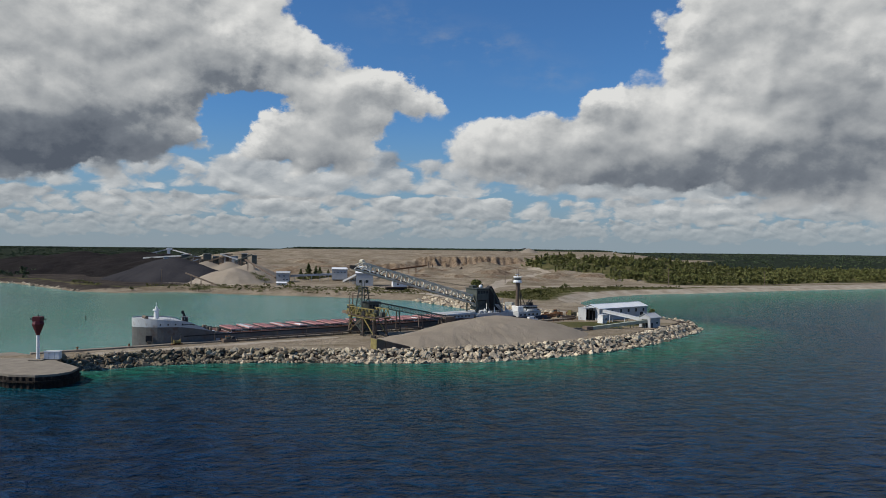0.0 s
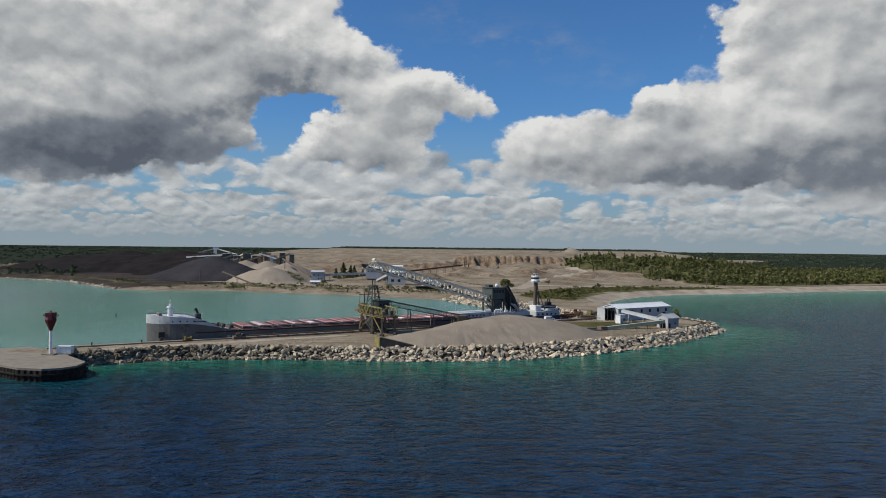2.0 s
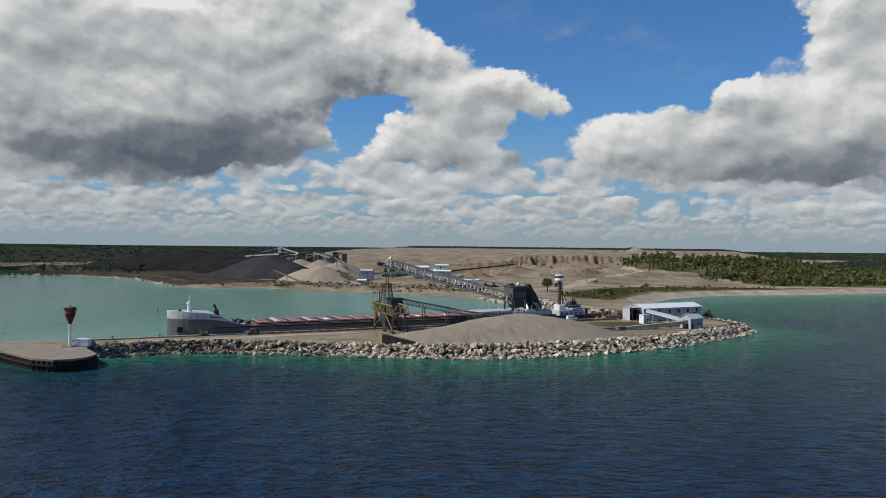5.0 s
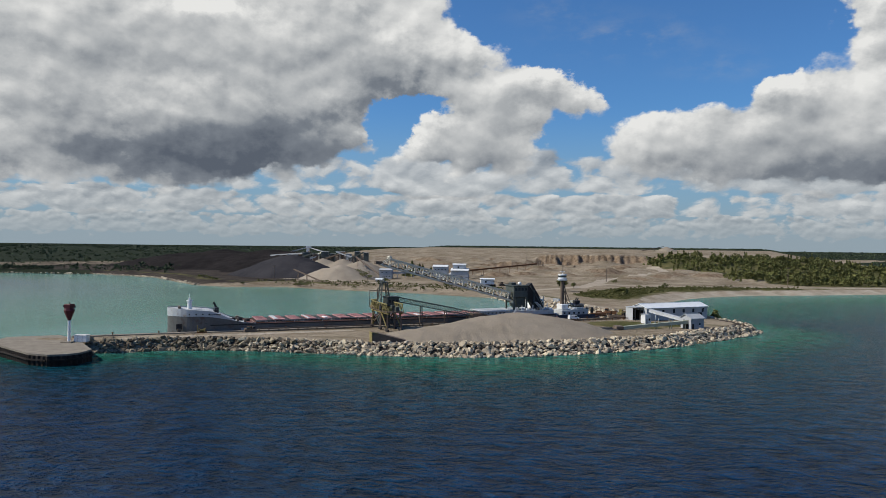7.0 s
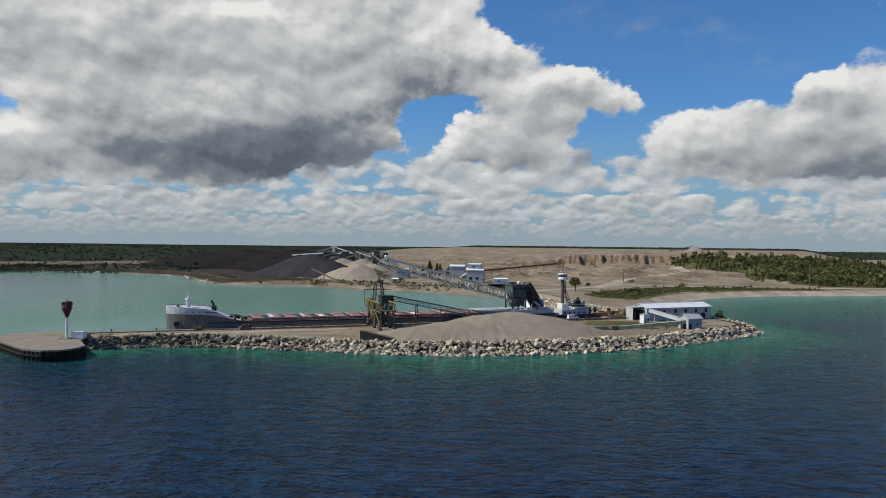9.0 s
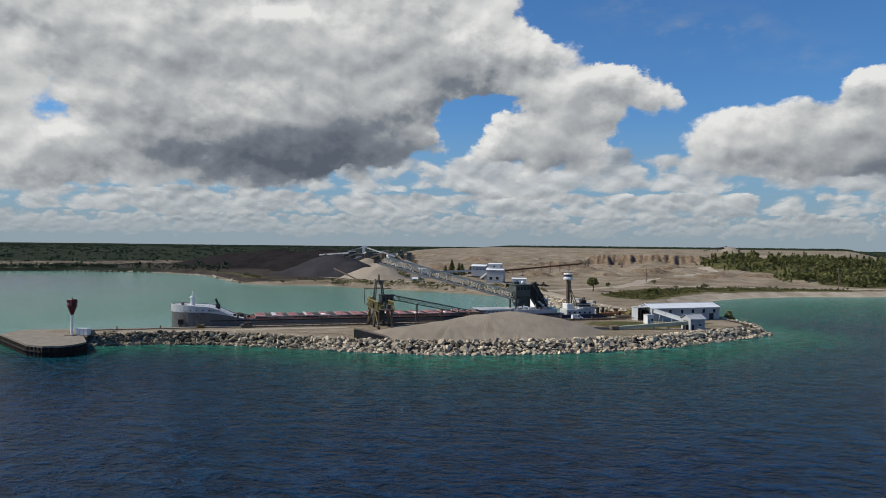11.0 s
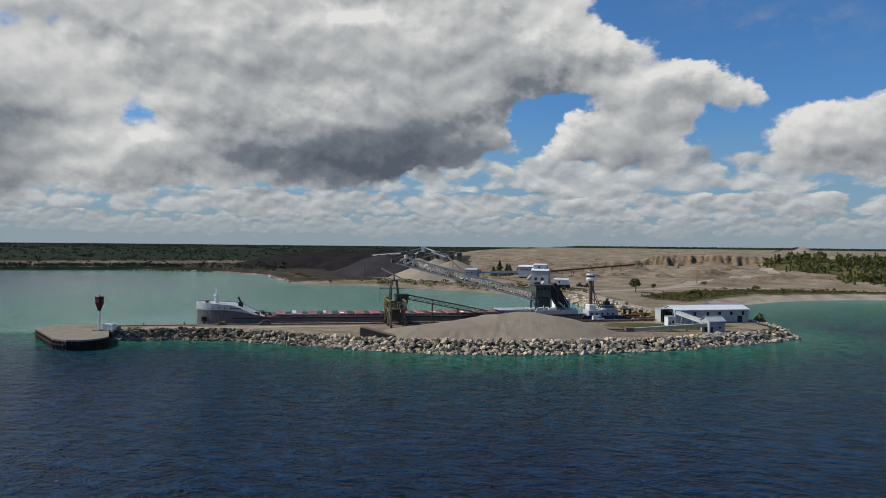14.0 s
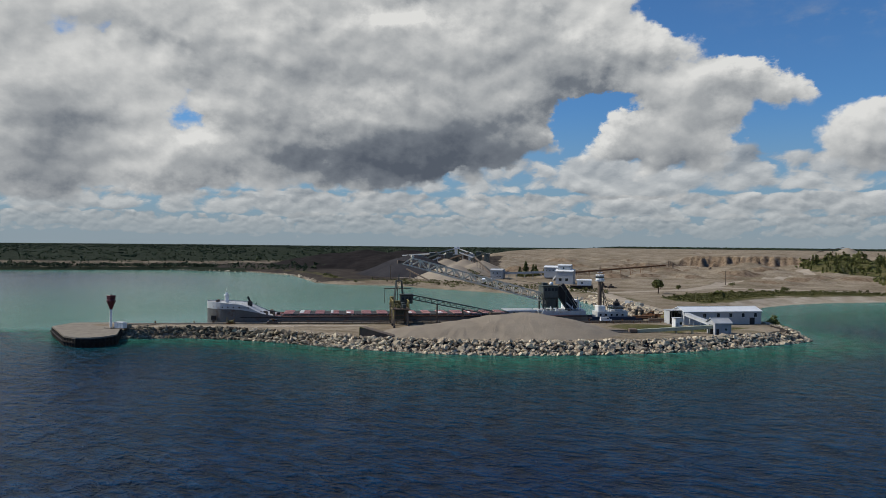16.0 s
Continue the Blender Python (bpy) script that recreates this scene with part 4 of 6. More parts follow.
for k, (x, y, h) in enumerate(((157.5, -7.4, 1.4), (160.5, -7.2, 2.2), (163.5, -7.6, 1.2), (166.5, -7.3, 2.6), (169.3, -7.5, 1.6), (171.8, -5.4, 2.4), (174.5, -6.8, 1.5), (176.3, -4.2, 3.0), (176.0, -7.6, 1.2))):
    if k % 2:
        part("vent_pipe", rod((x, y, TOWER_Z), (x, y, TOWER_Z + h), 0.22, 0.22, 8), WHITE, barge, "white mushroom vent pipe")
    else:
        part("deck_locker", box(x - 0.7, x + 0.9, y - 0.5, y + 0.6, TOWER_Z, TOWER_Z + h * 0.7, 0.08), (HULL_PALE, BROWN, WHITE)[k % 3], barge, "small weathered deck locker")
for i in range(15):
    part("stern_rail_post", box(156.4 + i * 1.48, 156.48 + i * 1.48, -8.4, -8.32, TOWER_Z, TOWER_Z + 1.1), WHITE, barge)
part("stern_rail", box(156.3, 177.4, -8.4, -8.33, TOWER_Z + 1.04, TOWER_Z + 1.12), WHITE, barge)
part("derrick_post", rod((175.2, -2.5, TOWER_Z), (175.2, -2.5, TOWER_Z + 6.5), 0.25, 0.18, 8), CREAM, barge, "cream stores derrick")
part("derrick_arm", bar((175.2, -2.5, TOWER_Z + 1.2), (171.8, -4.5, TOWER_Z + 5.8), 0.22), CREAM, barge)

# lattice unloading boom, raised and pointing forward
boom = part("unloading_boom", box(158.6, 160.2, -2.6, 2.6, TOWER_Z + 2.9, TOWER_Z + 4.2), CREAM, barge, "cream lattice unloading boom")
b0, b1 = Vector((159.2, -0.5, 12.4)), Vector((89.0, -4.2, 30.6))
along = (b1 - b0).normalized()
side = along.cross(Vector((0, 0, 1))).normalized()
up = side.cross(along).normalized()
if up.z < 0:
    up = -up
PANELS, WIDE, TALL = 16, 3.4, 3.7
for s in (-1, 1):
    for h, cut in ((0, 0), (TALL, 0.055)):
        part("chord", bar(b0 + side * s * WIDE / 2 + up * h, b0 + (b1 - b0) * (1 - cut) + side * s * WIDE / 2 + up * h, 0.6), CREAM, boom)
    for i in range(PANELS):
        a = b0 + (b1 - b0) * (i / PANELS * 0.945) + side * s * WIDE / 2
        c = b0 + (b1 - b0) * ((i + 1) / PANELS * 0.945) + side * s * WIDE / 2
        part("upright", bar(a, a + up * TALL, 0.5), CREAM, boom)
        part("diagonal", bar(a + up * (TALL if i % 2 else 0), c + up * (0 if i % 2 else TALL), 0.36), CREAM, boom)
    part("end_post", bar(b0 + (b1 - b0) * 0.945 + side * s * WIDE / 2, b0 + (b1 - b0) * 0.945 + side * s * WIDE / 2 + up * TALL, 0.36), CREAM, boom)
    part("tip_stay", bar(b0 + (b1 - b0) * 0.945 + side * s * WIDE / 2 + up * TALL, b1 + side * s * WIDE / 2, 0.3), CREAM, boom)
for i in range(PANELS + 1):
    a = b0 + (b1 - b0) * (i / PANELS * 0.945)
    part("cross_tie", bar(a - side * WIDE / 2 + up * TALL, a + side * WIDE / 2 + up * TALL, 0.24), CREAM, boom)
part("conveyor_belt", bar(b0 + up * 0.7, b1 + up * 0.7, 2.0, 0.35), BROWN, boom, "brown conveyor belt")
part("discharge_hood", bar(b1 - along * 1.2 + up * 0.9, b1 + along * 2.2 + up * 0.3, 2.4, 1.5), BROWN, boom, "rusty discharge hood")
part("tip_sheave", rod(b1 - along * 4 - side * 1.2 + up * 4.4, b1 - along * 4 + side * 1.2 + up * 4.4, 0.7, 0.7, 12), CREAM, boom)
for s in (-1, 1):
    part("hoist_cable", bar(b0 + (b1 - b0) * 0.55 + side * s * 1.5 + up * TALL, Vector((161, s * 3, TOWER_Z + 12.0)), 0.09), COAMING, boom)

# ---- the tug in the barge's stern notch ----
tug = thing("pusher_tug", pose(*dock(168, 0), 0, 0, 34.9), "navy pusher tug with white house and tall pilot tower", "tug")


def tug_half(u):
    return 5.6 * min(1.0, (0.25 + (u + 0.01) / 8.0)) * (1 if u < 32 else 1 - ((u - 32) / 12.0) ** 2)


part("hull", loft([(u, [(0, tug_half(u) * k, z) for k, z in ((0.7, -2), (0.95, 0), (1.0, 2.2), (1.04, 4.4 + 1.8 * max(0, 1 - u / 12)))]) for u in (10, 12, 14, 18, 24, 30, 34, 38, 40)], 4), TUGBLUE, tug, "navy blue hull")
part("deck", box(13, 38, -5.0, 5.0, 3.9, 4.35), DECK, tug)
th = part("deckhouse", box(17.0, 32.5, -4.1, 4.1, 4.3, 7.6, 0.25), HULL_PALE, tug, "pale two-storey deckhouse")
part("upper_house", box(17.8, 21.6, -2.6, 2.6, 7.6, 10.4, 0.25), WHITE, th)
part("boat_deck", box(22.5, 32.8, -4.3, 4.3, 7.6, 7.8), HULL_PALE, th)
part("life_raft", rod((24.0, -3.2, 8.3), (26.0, -3.2, 8.3), 0.5, 0.5, 12), WHITE, th)
for i in range(8):
    part("rail_post", box(22.8 + i * 1.35, 22.9 + i * 1.35, -4.25, -4.15, 7.8, 8.9), WHITE, th)
part("rail", box(22.6, 32.7, -4.25, -4.17, 8.82, 8.92), WHITE, th)
for i in range(5):
    part("window", box(18 + i * 2.8, 19 + i * 2.8, -4.18, -4.1, 5.6, 6.5), DARKGLASS, th)
wh = part("wheelhouse", box(25.0, 30.5, -3.2, 3.2, 7.8, 10.2, 0.2), HULL_PALE, tug, "white lower wheelhouse")
part("window_band", box(24.9, 30.6, -3.28, 3.28, 8.9, 9.7), DARKGLASS, wh)
part("roof_slab", box(24.6, 31.0, -3.6, 3.6, 10.2, 10.4), TUGBLUE, wh)
part("funnel", box(26.6, 29.4, -1.4, 1.4, 10.4, 12.0, 0.25), COAMING, tug, "black exhaust casing")
for y in (-0.8, 0.8):
    part("exhaust_pipe", rod((28.0, y, 12.0), (28.6, y, 13.4), 0.32, 0.32, 10), COAMING, tug)
pt = part("pilot_tower", rod((19.5, 0, 8.2), (19.5, 0, 22.4), 1.0, 0.85, 12), BROWN, tug, "brown tower carrying the upper wheelhouse")
part("pilot_house", rod((19.5, 0, 23.0), (19.5, 0, 25.3), 2.1, 1.95, 12), WHITE, pt, "white upper wheelhouse")
part("floor_ring", rod((19.5, 0, 22.3), (19.5, 0, 23.0), 2.3, 2.6, 12), WHITE, pt)
part("window_ring", rod((19.5, 0, 23.9), (19.5, 0, 24.8), 2.13, 2.07, 12), DARKGLASS, pt)
part("roof_cap", rod((19.5, 0, 25.3), (19.5, 0, 25.6), 2.35, 2.15, 12), WHITE, pt)
part("stair_casing", bar((21.6, -0.4, 8.2), (20.6, -0.4, 22), 0.35, 0.35), BROWN, pt)
for y in (-1.6, 1.6):
    part("tower_brace", bar((24.5, y, 8.2), (20, y * 0.4, 19.5), 0.3), BROWN, pt)
    part("aerial", rod((19.5 + y * 0.5, y, 25.6), (19.5 + y * 0.5, y, 30.2), 0.11, 0.05, 6), BROWN, pt)
part("radar_bar", box(18.2, 20.8, -0.15, 0.15, 26.6, 26.9), WHITE, pt)
part("radar_post", rod((19.5, 0, 25.6), (19.5, 0, 26.6), 0.15, 0.15, 8), WHITE, pt)
for s in (-1, 1):
    part("bulwark", box(14, 36, s * 5.1 - 0.12, s * 5.1 + 0.12, 4.3, 5.3), TUGBLUE, tug)
for i in range(6):
    part("tyre_fender", rod((15 + i * 3.6, -5.6, 3.0), (15 + i * 3.6, -6.1, 3.0), 0.6, 0.6, 12), COAMING, tug)

# ---- travelling ship loader on the quay ----
loader = thing("ship_loader", pose(*dock(86.5, -19, ISLE_TOP), 0, 0, -55.1), "weathered yellow and grey travelling ship loader on the quay", "ship loader")
for x in (-6.5, 5.5):
    for y in (-3.2, 3.4):
        l = part("portal_leg", bar((x, y, 0.9), (x * 0.86, y * 0.85, 7.4), 0.7), BROWN, loader)
        part("bogie", box(x - 1.5, x + 1.5, y - 0.4, y + 0.4, 0.0, 0.95, 0.12), COAMING, l)
    part("portal_tie", bar((x * 0.93, -2.9, 4.4), (x * 0.93, 3.1, 4.4), 0.45), BROWN, loader)
for y in (-3.0, 3.1):
    part("portal_beam", bar((-7.2, y, 7.5), (7.6, y, 7.5), 0.8), YELLOW, loader)
    part("portal_brace", bar((-6, y, 1.2), (4.8, y, 7.2), 0.35), BROWN, loader)
    part("portal_brace", bar((5.2, y, 1.2), (-5.8, y, 7.2), 0.3), GREENGREY, loader)
part("deck_plate", box(-8.4, 16.5, -3.8, 3.9, 7.9, 8.15), BROWN, loader)
for y in (-3.0, 3.1):
    l = part("outer_leg", bar((14.5, y, 0.9), (13.6, y * 0.9, 7.9), 0.6), BROWN, loader)
    part("bogie", box(13.0, 16.0, y - 0.4, y + 0.4, 0.0, 0.95, 0.12), COAMING, l)
    part("outer_brace", bar((14.2, y, 1.2), (6.0, y, 7.4), 0.35), YELLOW, loader)
    part("outer_beam", bar((7.6, y, 7.5), (16.2, y, 7.5), 0.6), YELLOW, loader)
for i in range(13):
    part("deck_rail_post", box(-8.3 + i * 2.05, -8.2 + i * 2.05, -3.85, -3.75, 8.15, 9.3), YELLOW, loader)
part("deck_rail", box(-8.4, 16.5, -3.86, -3.76, 9.22, 9.32), YELLOW, loader)
for s in (-1, 1):
    for i in range(8):
        x = -8 + i * 3.0
        part("truss_diagonal", bar((x, s * 3.4, 8.2), (x + 1.5, s * 3.4, 11.3), 0.28), YELLOW, loader)
        part("truss_diagonal", bar((x + 1.5, s * 3.4, 11.3), (x + 3.0, s * 3.4, 8.2), 0.28), YELLOW, loader)
    part("truss_chord", bar((-7, s * 3.4, 11.3), (15.5, s * 3.4, 11.3), 0.4), YELLOW, loader)
hs = part("machinery_house", box(-3.0, 3.4, 0.6, 6.0, 9.4, 13.2, 0.15), GREENGREY, loader, "grey-green machinery house")
part("roof_slab", box(-3.4, 3.8, 0.2, 6.4, 13.2, 13.45), GREENGREY, hs)
for i in range(3):
    part("window", box(3.4, 3.48, 1.2 + i * 1.6, 2.2 + i * 1.6, 11.0, 12.2), DARKGLASS, hs)
part("operator_cab", box(-7.8, -5.4, -3.6, -1.0, 9.2, 11.9, 0.2), YELLOW, loader, "yellow operator cab")
part("cab_window", box(-7.4, -5.8, -3.66, -3.6, 10.4, 11.5), DARKGLASS, loader)
mast = part("lattice_mast", box(-1.6, 1.6, -1.4, 1.4, 19.2, 19.7), GREENGREY, loader, "dark steel lattice mast")
for x in (-1, 1):
    for y in (-1, 1):
        part("mast_leg", bar((x * 3.0, y * 2.4, 8.1), (x * 1.3, y * 1.1, 19.4), 0.42), GREENGREY, mast)
    part("mast_horn", bar((x * 1.2, 0, 19.6), (x * 1.3, 0, 22.2), 0.3), GREENGREY, mast)
for k in range(5):
    za, zb = 8.4 + k * 2.2, 10.6 + k * 2.2
    wa, wb = 3.0 - 1.7 * (za - 8.1) / 11.3, 3.0 - 1.7 * (zb - 8.1) / 11.3
    for y in (-1, 1):
        part("mast_lacing", bar((-wa, y * wa * 0.8, za), (wb, y * wb * 0.8, zb), 0.22), GREENGREY, mast)
        part("mast_tie", bar((-wb, y * wb * 0.8, zb), (wb, y * wb * 0.8, zb), 0.22), GREENGREY, mast)
part("cross_arm", bar((-9.5, 0, 16.4), (5.0, 0, 16.4), 0.3), BROWN, loader)
part("hanging_chute", bar((-9.2, 0, 16.2), (-9.4, 0, 6.2), 0.35), BROWN, loader)
part("cross_arm", bar((0, -6.5, 16.0), (0, 5.5, 16.0), 0.28), BROWN, loader)
part("hanging_rod", bar((0, -6.3, 16.0), (0, -6.3, 9.5), 0.2), BROWN, loader)
part("arm_stay", bar((-9.0, 0, 16.5), (-0.8, 0, 19.2), 0.12), COAMING, loader)
part("loading_chute", bar((-7.5, -0.5, 9.0), (-16.5, -0.5, 8.0), 1.4, 1.2), BROWN, loader, "brown loading chute over the hatches")
part("surge_bin", box(-2.4, 2.6, -2.3, 2.3, 2.6, 7.4, 0.3), GREENGREY, loader, "grey-green surge bin between the legs")
for k in range(5):
    part("stair_flight", bar((-4.8 + 1.2 * (k % 2), -3.6, 0.6 + k * 1.5), (-3.0 + 1.2 * (k % 2), -3.6, 2.1 + k * 1.5), 0.5, 0.15), YELLOW, loader)
for k, (x, y, h) in enumerate(((6.5, -1.5, 1.6), (9.0, 1.2, 2.3), (11.5, -1.0, 1.4), (13.5, 1.5, 1.9))):
    part("drive_unit", box(x - 0.9, x + 0.9, y - 0.8, y + 0.8, 8.15, 8.15 + h, 0.15), (YELLOW, GREENGREY)[k % 2], loader, "worn conveyor drive unit")
part("trolley_box", box(-2.5, 0.8, -3.2, 3.2, 8.2, 10.4, 0.15), YELLOW, loader)
part("cable_reel", rod((8.0, -4.2, 9.4), (8.0, -3.8, 9.4), 1.1, 1.1, 16), COAMING, loader)

gallery = thing("feed_conveyor", pose(*dock(93, -18.5, ISLE_TOP), 0, 0, 34.9), "sloping grey-green feed conveyor behind the gravel heap", "conveyor")
g0, g1 = Vector((0, 0, 11.0)), Vector((37, 1.5, 3.6))
part("belt", bar(g0, g1, 1.6, 0.25), COAMING, gallery, "black belt")
for s in (-1, 1):
    o = Vector((0, s * 1.1, 0))
    part("lower_chord", bar(g0 + o, g1 + o, 0.3), GREENGREY, gallery)
    part("upper_chord", bar(g0 + o + Vector((0, 0, 1.9)), g1 + o + Vector((0, 0, 1.9)), 0.3), GREENGREY, gallery)
    for i in range(13):
        a, c = g0 + (g1 - g0) * (i / 13) + o, g0 + (g1 - g0) * ((i + 1) / 13) + o
        part("lacing", bar(a, c + Vector((0, 0, 1.9)), 0.16), GREENGREY, gallery)
        part("upright", bar(a, a + Vector((0, 0, 1.9)), 0.18), GREENGREY, gallery)
part("cover", bar(g0 + Vector((0, 0, 2.1)), g0 + (g1 - g0) * 0.75 + Vector((0, 0, 2.1)), 2.4, 0.2), GREENGREY, gallery, "corrugated cover")
for f in (0.3, 0.62, 0.92):
    a = g0 + (g1 - g0) * f
    for s in (-1, 1):
        part("trestle_leg", bar(a + Vector((0, s * 1.0, 0)), (a.x, s * 1.9, 0), 0.35), BROWN, gallery)
hop = thing("feed_hopper", pose(*dock(131, -17.5, ISLE_TOP), 0, 0, 34.9), "dark steel feed hopper at the conveyor foot", "hopper")
part("bin", prism([(-2.5, -2), (2.5, -2), (2.5, 2), (-2.5, 2)], 2.2, 5.0), BROWN, hop)
for x in (-2.2, 2.2):
    for y in (-1.7, 1.7):
        part("leg", box(x - 0.2, x + 0.2, y - 0.2, y + 0.2, 0, 2.2), BROWN, hop)


# ---- sheds on the pier ----
def gable_shed(name, m, length, depth, wall, ridge, wall_mat, roof_mat, label, windows=(), doors=(), end_door=False, ribs=0.0):
    """A gabled shed: local x along the front, y to the back, origin at the front left corner."""
    ob = thing(name, m, label, "shed")
    t = 0.2
    w = part("wall", box(0, length, 0, t, 0, wall), wall_mat, ob)
    part("wall", box(0, length, depth - t, depth, 0, wall), wall_mat, ob)
    for x in (0, length - t):
        bm = bmesh.new()
        pts = [(t + 0.003, 0), (depth - t - 0.003, 0), (depth - t - 0.003, wall), (depth / 2, wall + ridge - 0.15), (t + 0.003, wall)]
        a = [bm.verts.new((x, y, z)) for y, z in pts]
        c = [bm.verts.new((x + t, y, z)) for y, z in pts]
        bm.faces.new(a[::-1])
        bm.faces.new(c)
        for i in range(5):
            bm.faces.new((a[i], a[(i + 1) % 5], c[(i + 1) % 5], c[i]))
        bmesh.ops.recalc_face_normals(bm, faces=bm.faces)
        part("gable_wall", bm, wall_mat, ob)
    for s in (0, 1):
        bm = bmesh.new()
        y0, y1 = (-0.5, depth / 2) if s == 0 else (depth + 0.5, depth / 2)
        z0 = wall - 0.5 * ridge / (depth / 2)
        p = [(-0.5, y0, z0), (length + 0.5, y0, z0), (length + 0.5, y1, wall + ridge), (-0.5, y1, wall + ridge)]
        lo = [bm.verts.new(v) for v in p]
        hi = [bm.verts.new((v[0], v[1], v[2] + 0.18)) for v in p]
        bm.faces.new(hi if s == 0 else hi[::-1])
        bm.faces.new(lo[::-1] if s == 0 else lo)
        for i in range(4):
            bm.faces.new((lo[i], lo[(i + 1) % 4], hi[(i + 1) % 4], hi[i]))
        bmesh.ops.recalc_face_normals(bm, faces=bm.faces)
        part("roof_slope", bm, roof_mat, ob)
    part("ridge_cap", box(-0.5, length + 0.5, depth / 2 - 0.25, depth / 2 + 0.25, wall + ridge + 0.1, wall + ridge + 0.28), roof_mat, ob)
    part("gutter", box(-0.5, length + 0.5, -0.68, -0.52, wall - 0.45, wall - 0.25), wall_mat, ob)
    if ribs:
        for i in range(int(length / ribs)):
            part("siding_rib", box(i * ribs + 0.4, i * ribs + 0.48, -0.05, 0, 0.1, wall - 0.5), wall_mat, ob)
    for x, z, ww, hh in windows:
        wf = part("window", box(x, x + ww, -0.04, 0.0, z, z + hh), DARKGLASS, ob, "dark window")
        part("window_frame", box(x - 0.1, x + ww + 0.1, -0.1, -0.042, z - 0.12, z), WHITE, wf)
        part("window_frame", box(x - 0.1, x + ww + 0.1, -0.1, -0.042, z + hh, z + hh + 0.12), WHITE, wf)
    # no opening is cut: black panels paint the shade inside the doorways
    for x, ww, hh in doors:
        part("door", box(x, x + ww, -0.06, 0.0, 0.05, hh), COAMING, ob, "black panel for the shade inside a doorway")
    if end_door:
        part("end_door", box(-0.06, 0, depth * 0.25, depth * 0.75, 0.05, wall * 0.8), COAMING, ob, "black panel for the shade inside the end doorway")
    return ob


z = ISLE_TOP - 0.1
gable_shed("pier_shed", pose(80.0, 368.5, z, 0, 0, 38), 39.5, 11.0, 6.2, 1.7, SIDING, ROOFING, "long pale metal-clad shed with a bright roof on the pier",
           [(x, 3.4, 1.5, 1.9) for x in (9.6, 16.6, 22.8, 29.2, 35.6)], [(33.4, 2.6, 3.2)], True, 1.6)
annex = thing("shed_annex", pose(74.6, 367.5, z, 0, 0, 38), "dark open lean-to against the shed end", "annex")
part("back_wall", box(0, 5.6, 7.0, 7.2, 0, 6.4), BLUEGREY, annex)
part("side_wall", box(0, 0.2, 2, 7, 0, 6.4), SIDING, annex)
part("roof", box(-0.3, 5.9, -0.3, 7.4, 6.4, 6.6), BLUEGREY, annex)
for x in (0.1, 2.9, 5.5):
    part("post", box(x - 0.15, x + 0.15, 0, 0.3, 0, 6.4), COAMING, annex)
# black panel on the back wall paints the lean-to's inner shade
part("door", box(0.6, 5.0, 6.9, 6.99, 0, 5.4), COAMING, annex, "black panel for the shade inside the lean-to")
gable_shed("transfer_house", pose(97.0, 337.0, z, 0, 0, 36), 7.2, 6.6, 4.9, 1.6, BLUEGREY, SIDING, "small blue-grey gabled conveyor transfer house", [(4.4, 1.7, 1.0, 1.0)], [(0.5, 1.2, 2.4)], True, 1.2)
hut = thing("control_hut", pose(78.5, 354.0, z, 0, 0, 38), "small white square control hut on the grass", "hut")
part("body", box(0, 3.4, 0, 3.2, 0.15, 4.3, 0.05), WHITE, hut)
part("roof", box(-0.25, 3.65, -0.25, 3.45, 4.3, 4.5, 0.04), SIDING, hut)
part("door", box(0.4, 1.4, -0.05, 0, 0.2, 2.3), BLUEGREY, hut)
part("window", box(2.0, 3.0, -0.05, 0, 1.5, 2.6), DARKGLASS, hut)
part("plinth", box(-0.1, 3.5, -0.1, 3.3, -0.1, 0.15), CONCRETE, hut)


def belt_gallery(name, a, c, wide, tall, material, label, legs=3, foot=ISLE_TOP - 0.1):
    ob = thing(name, pose(0, 0, 0), label, "conveyor")
    a, c = Vector(a), Vector(c)
    part("casing", bar(a, c, wide, tall), material, ob)
    n = (c - a).cross(Vector((0, 0, 1))).normalized()
    for s in (-1, 1):
        part("edge_beam", bar(a + n * s * (wide / 2 + 0.1) - Vector((0, 0, tall / 2)), c + n * s * (wide / 2 + 0.1) - Vector((0, 0, tall / 2)), 0.3), material, ob)
    for i in range(legs):
        p = a + (c - a) * ((i + 0.5) / legs)
        if p.z - foot > 0.8:
            for s in (-1, 1):
                part("leg", bar(p + n * s * wide * 0.4 - Vector((0, 0, tall / 2)), (p.x + n.x * s * wide * 0.6, p.y + n.y * s * wide * 0.6, foot), 0.28), material, ob)
    return ob


PALEGREEN = mat("pale_green_grey_cladding", (0.24, 0.26, 0.20), (0.36, 0.38, 0.30), 0.4, 0.7, bump=0.15)
belt_gallery("incline_conveyor", (66.5, 327.5, 4.4), (97.5, 340.0, 7.0), 1.9, 1.2, PALEGREEN, "pale green-grey inclined conveyor to the transfer house", 5)
belt_gallery("roof_conveyor", (81.5, 365.0, 9.2), (98.2, 342.2, 6.6), 1.9, 1.3, SIDING, "pale covered conveyor between shed and transfer house", 3)
pit = thing("reclaim_pit", pose(62.0, 325.0, ISLE_TOP - 0.08, 0, 0, 20), "dark sunken reclaim hopper with a pale lip", "hopper")
part("lip", box(-6, 6, 2.4, 3.0, 0, 0.8, 0.06), CONCRETE, pit)
part("apron", box(-8, 3, -2.6, -2.2, 0, 0.5, 0.05), CONCRETE, pit)
part("grate", box(-5.8, 5.8, -2.0, 2.3, 0.0, 0.25), COAMING, pit)
part("hood", box(2.4, 5.8, -1.8, 2.2, 0.25, 1.7, 0.15), BROWN, pit)


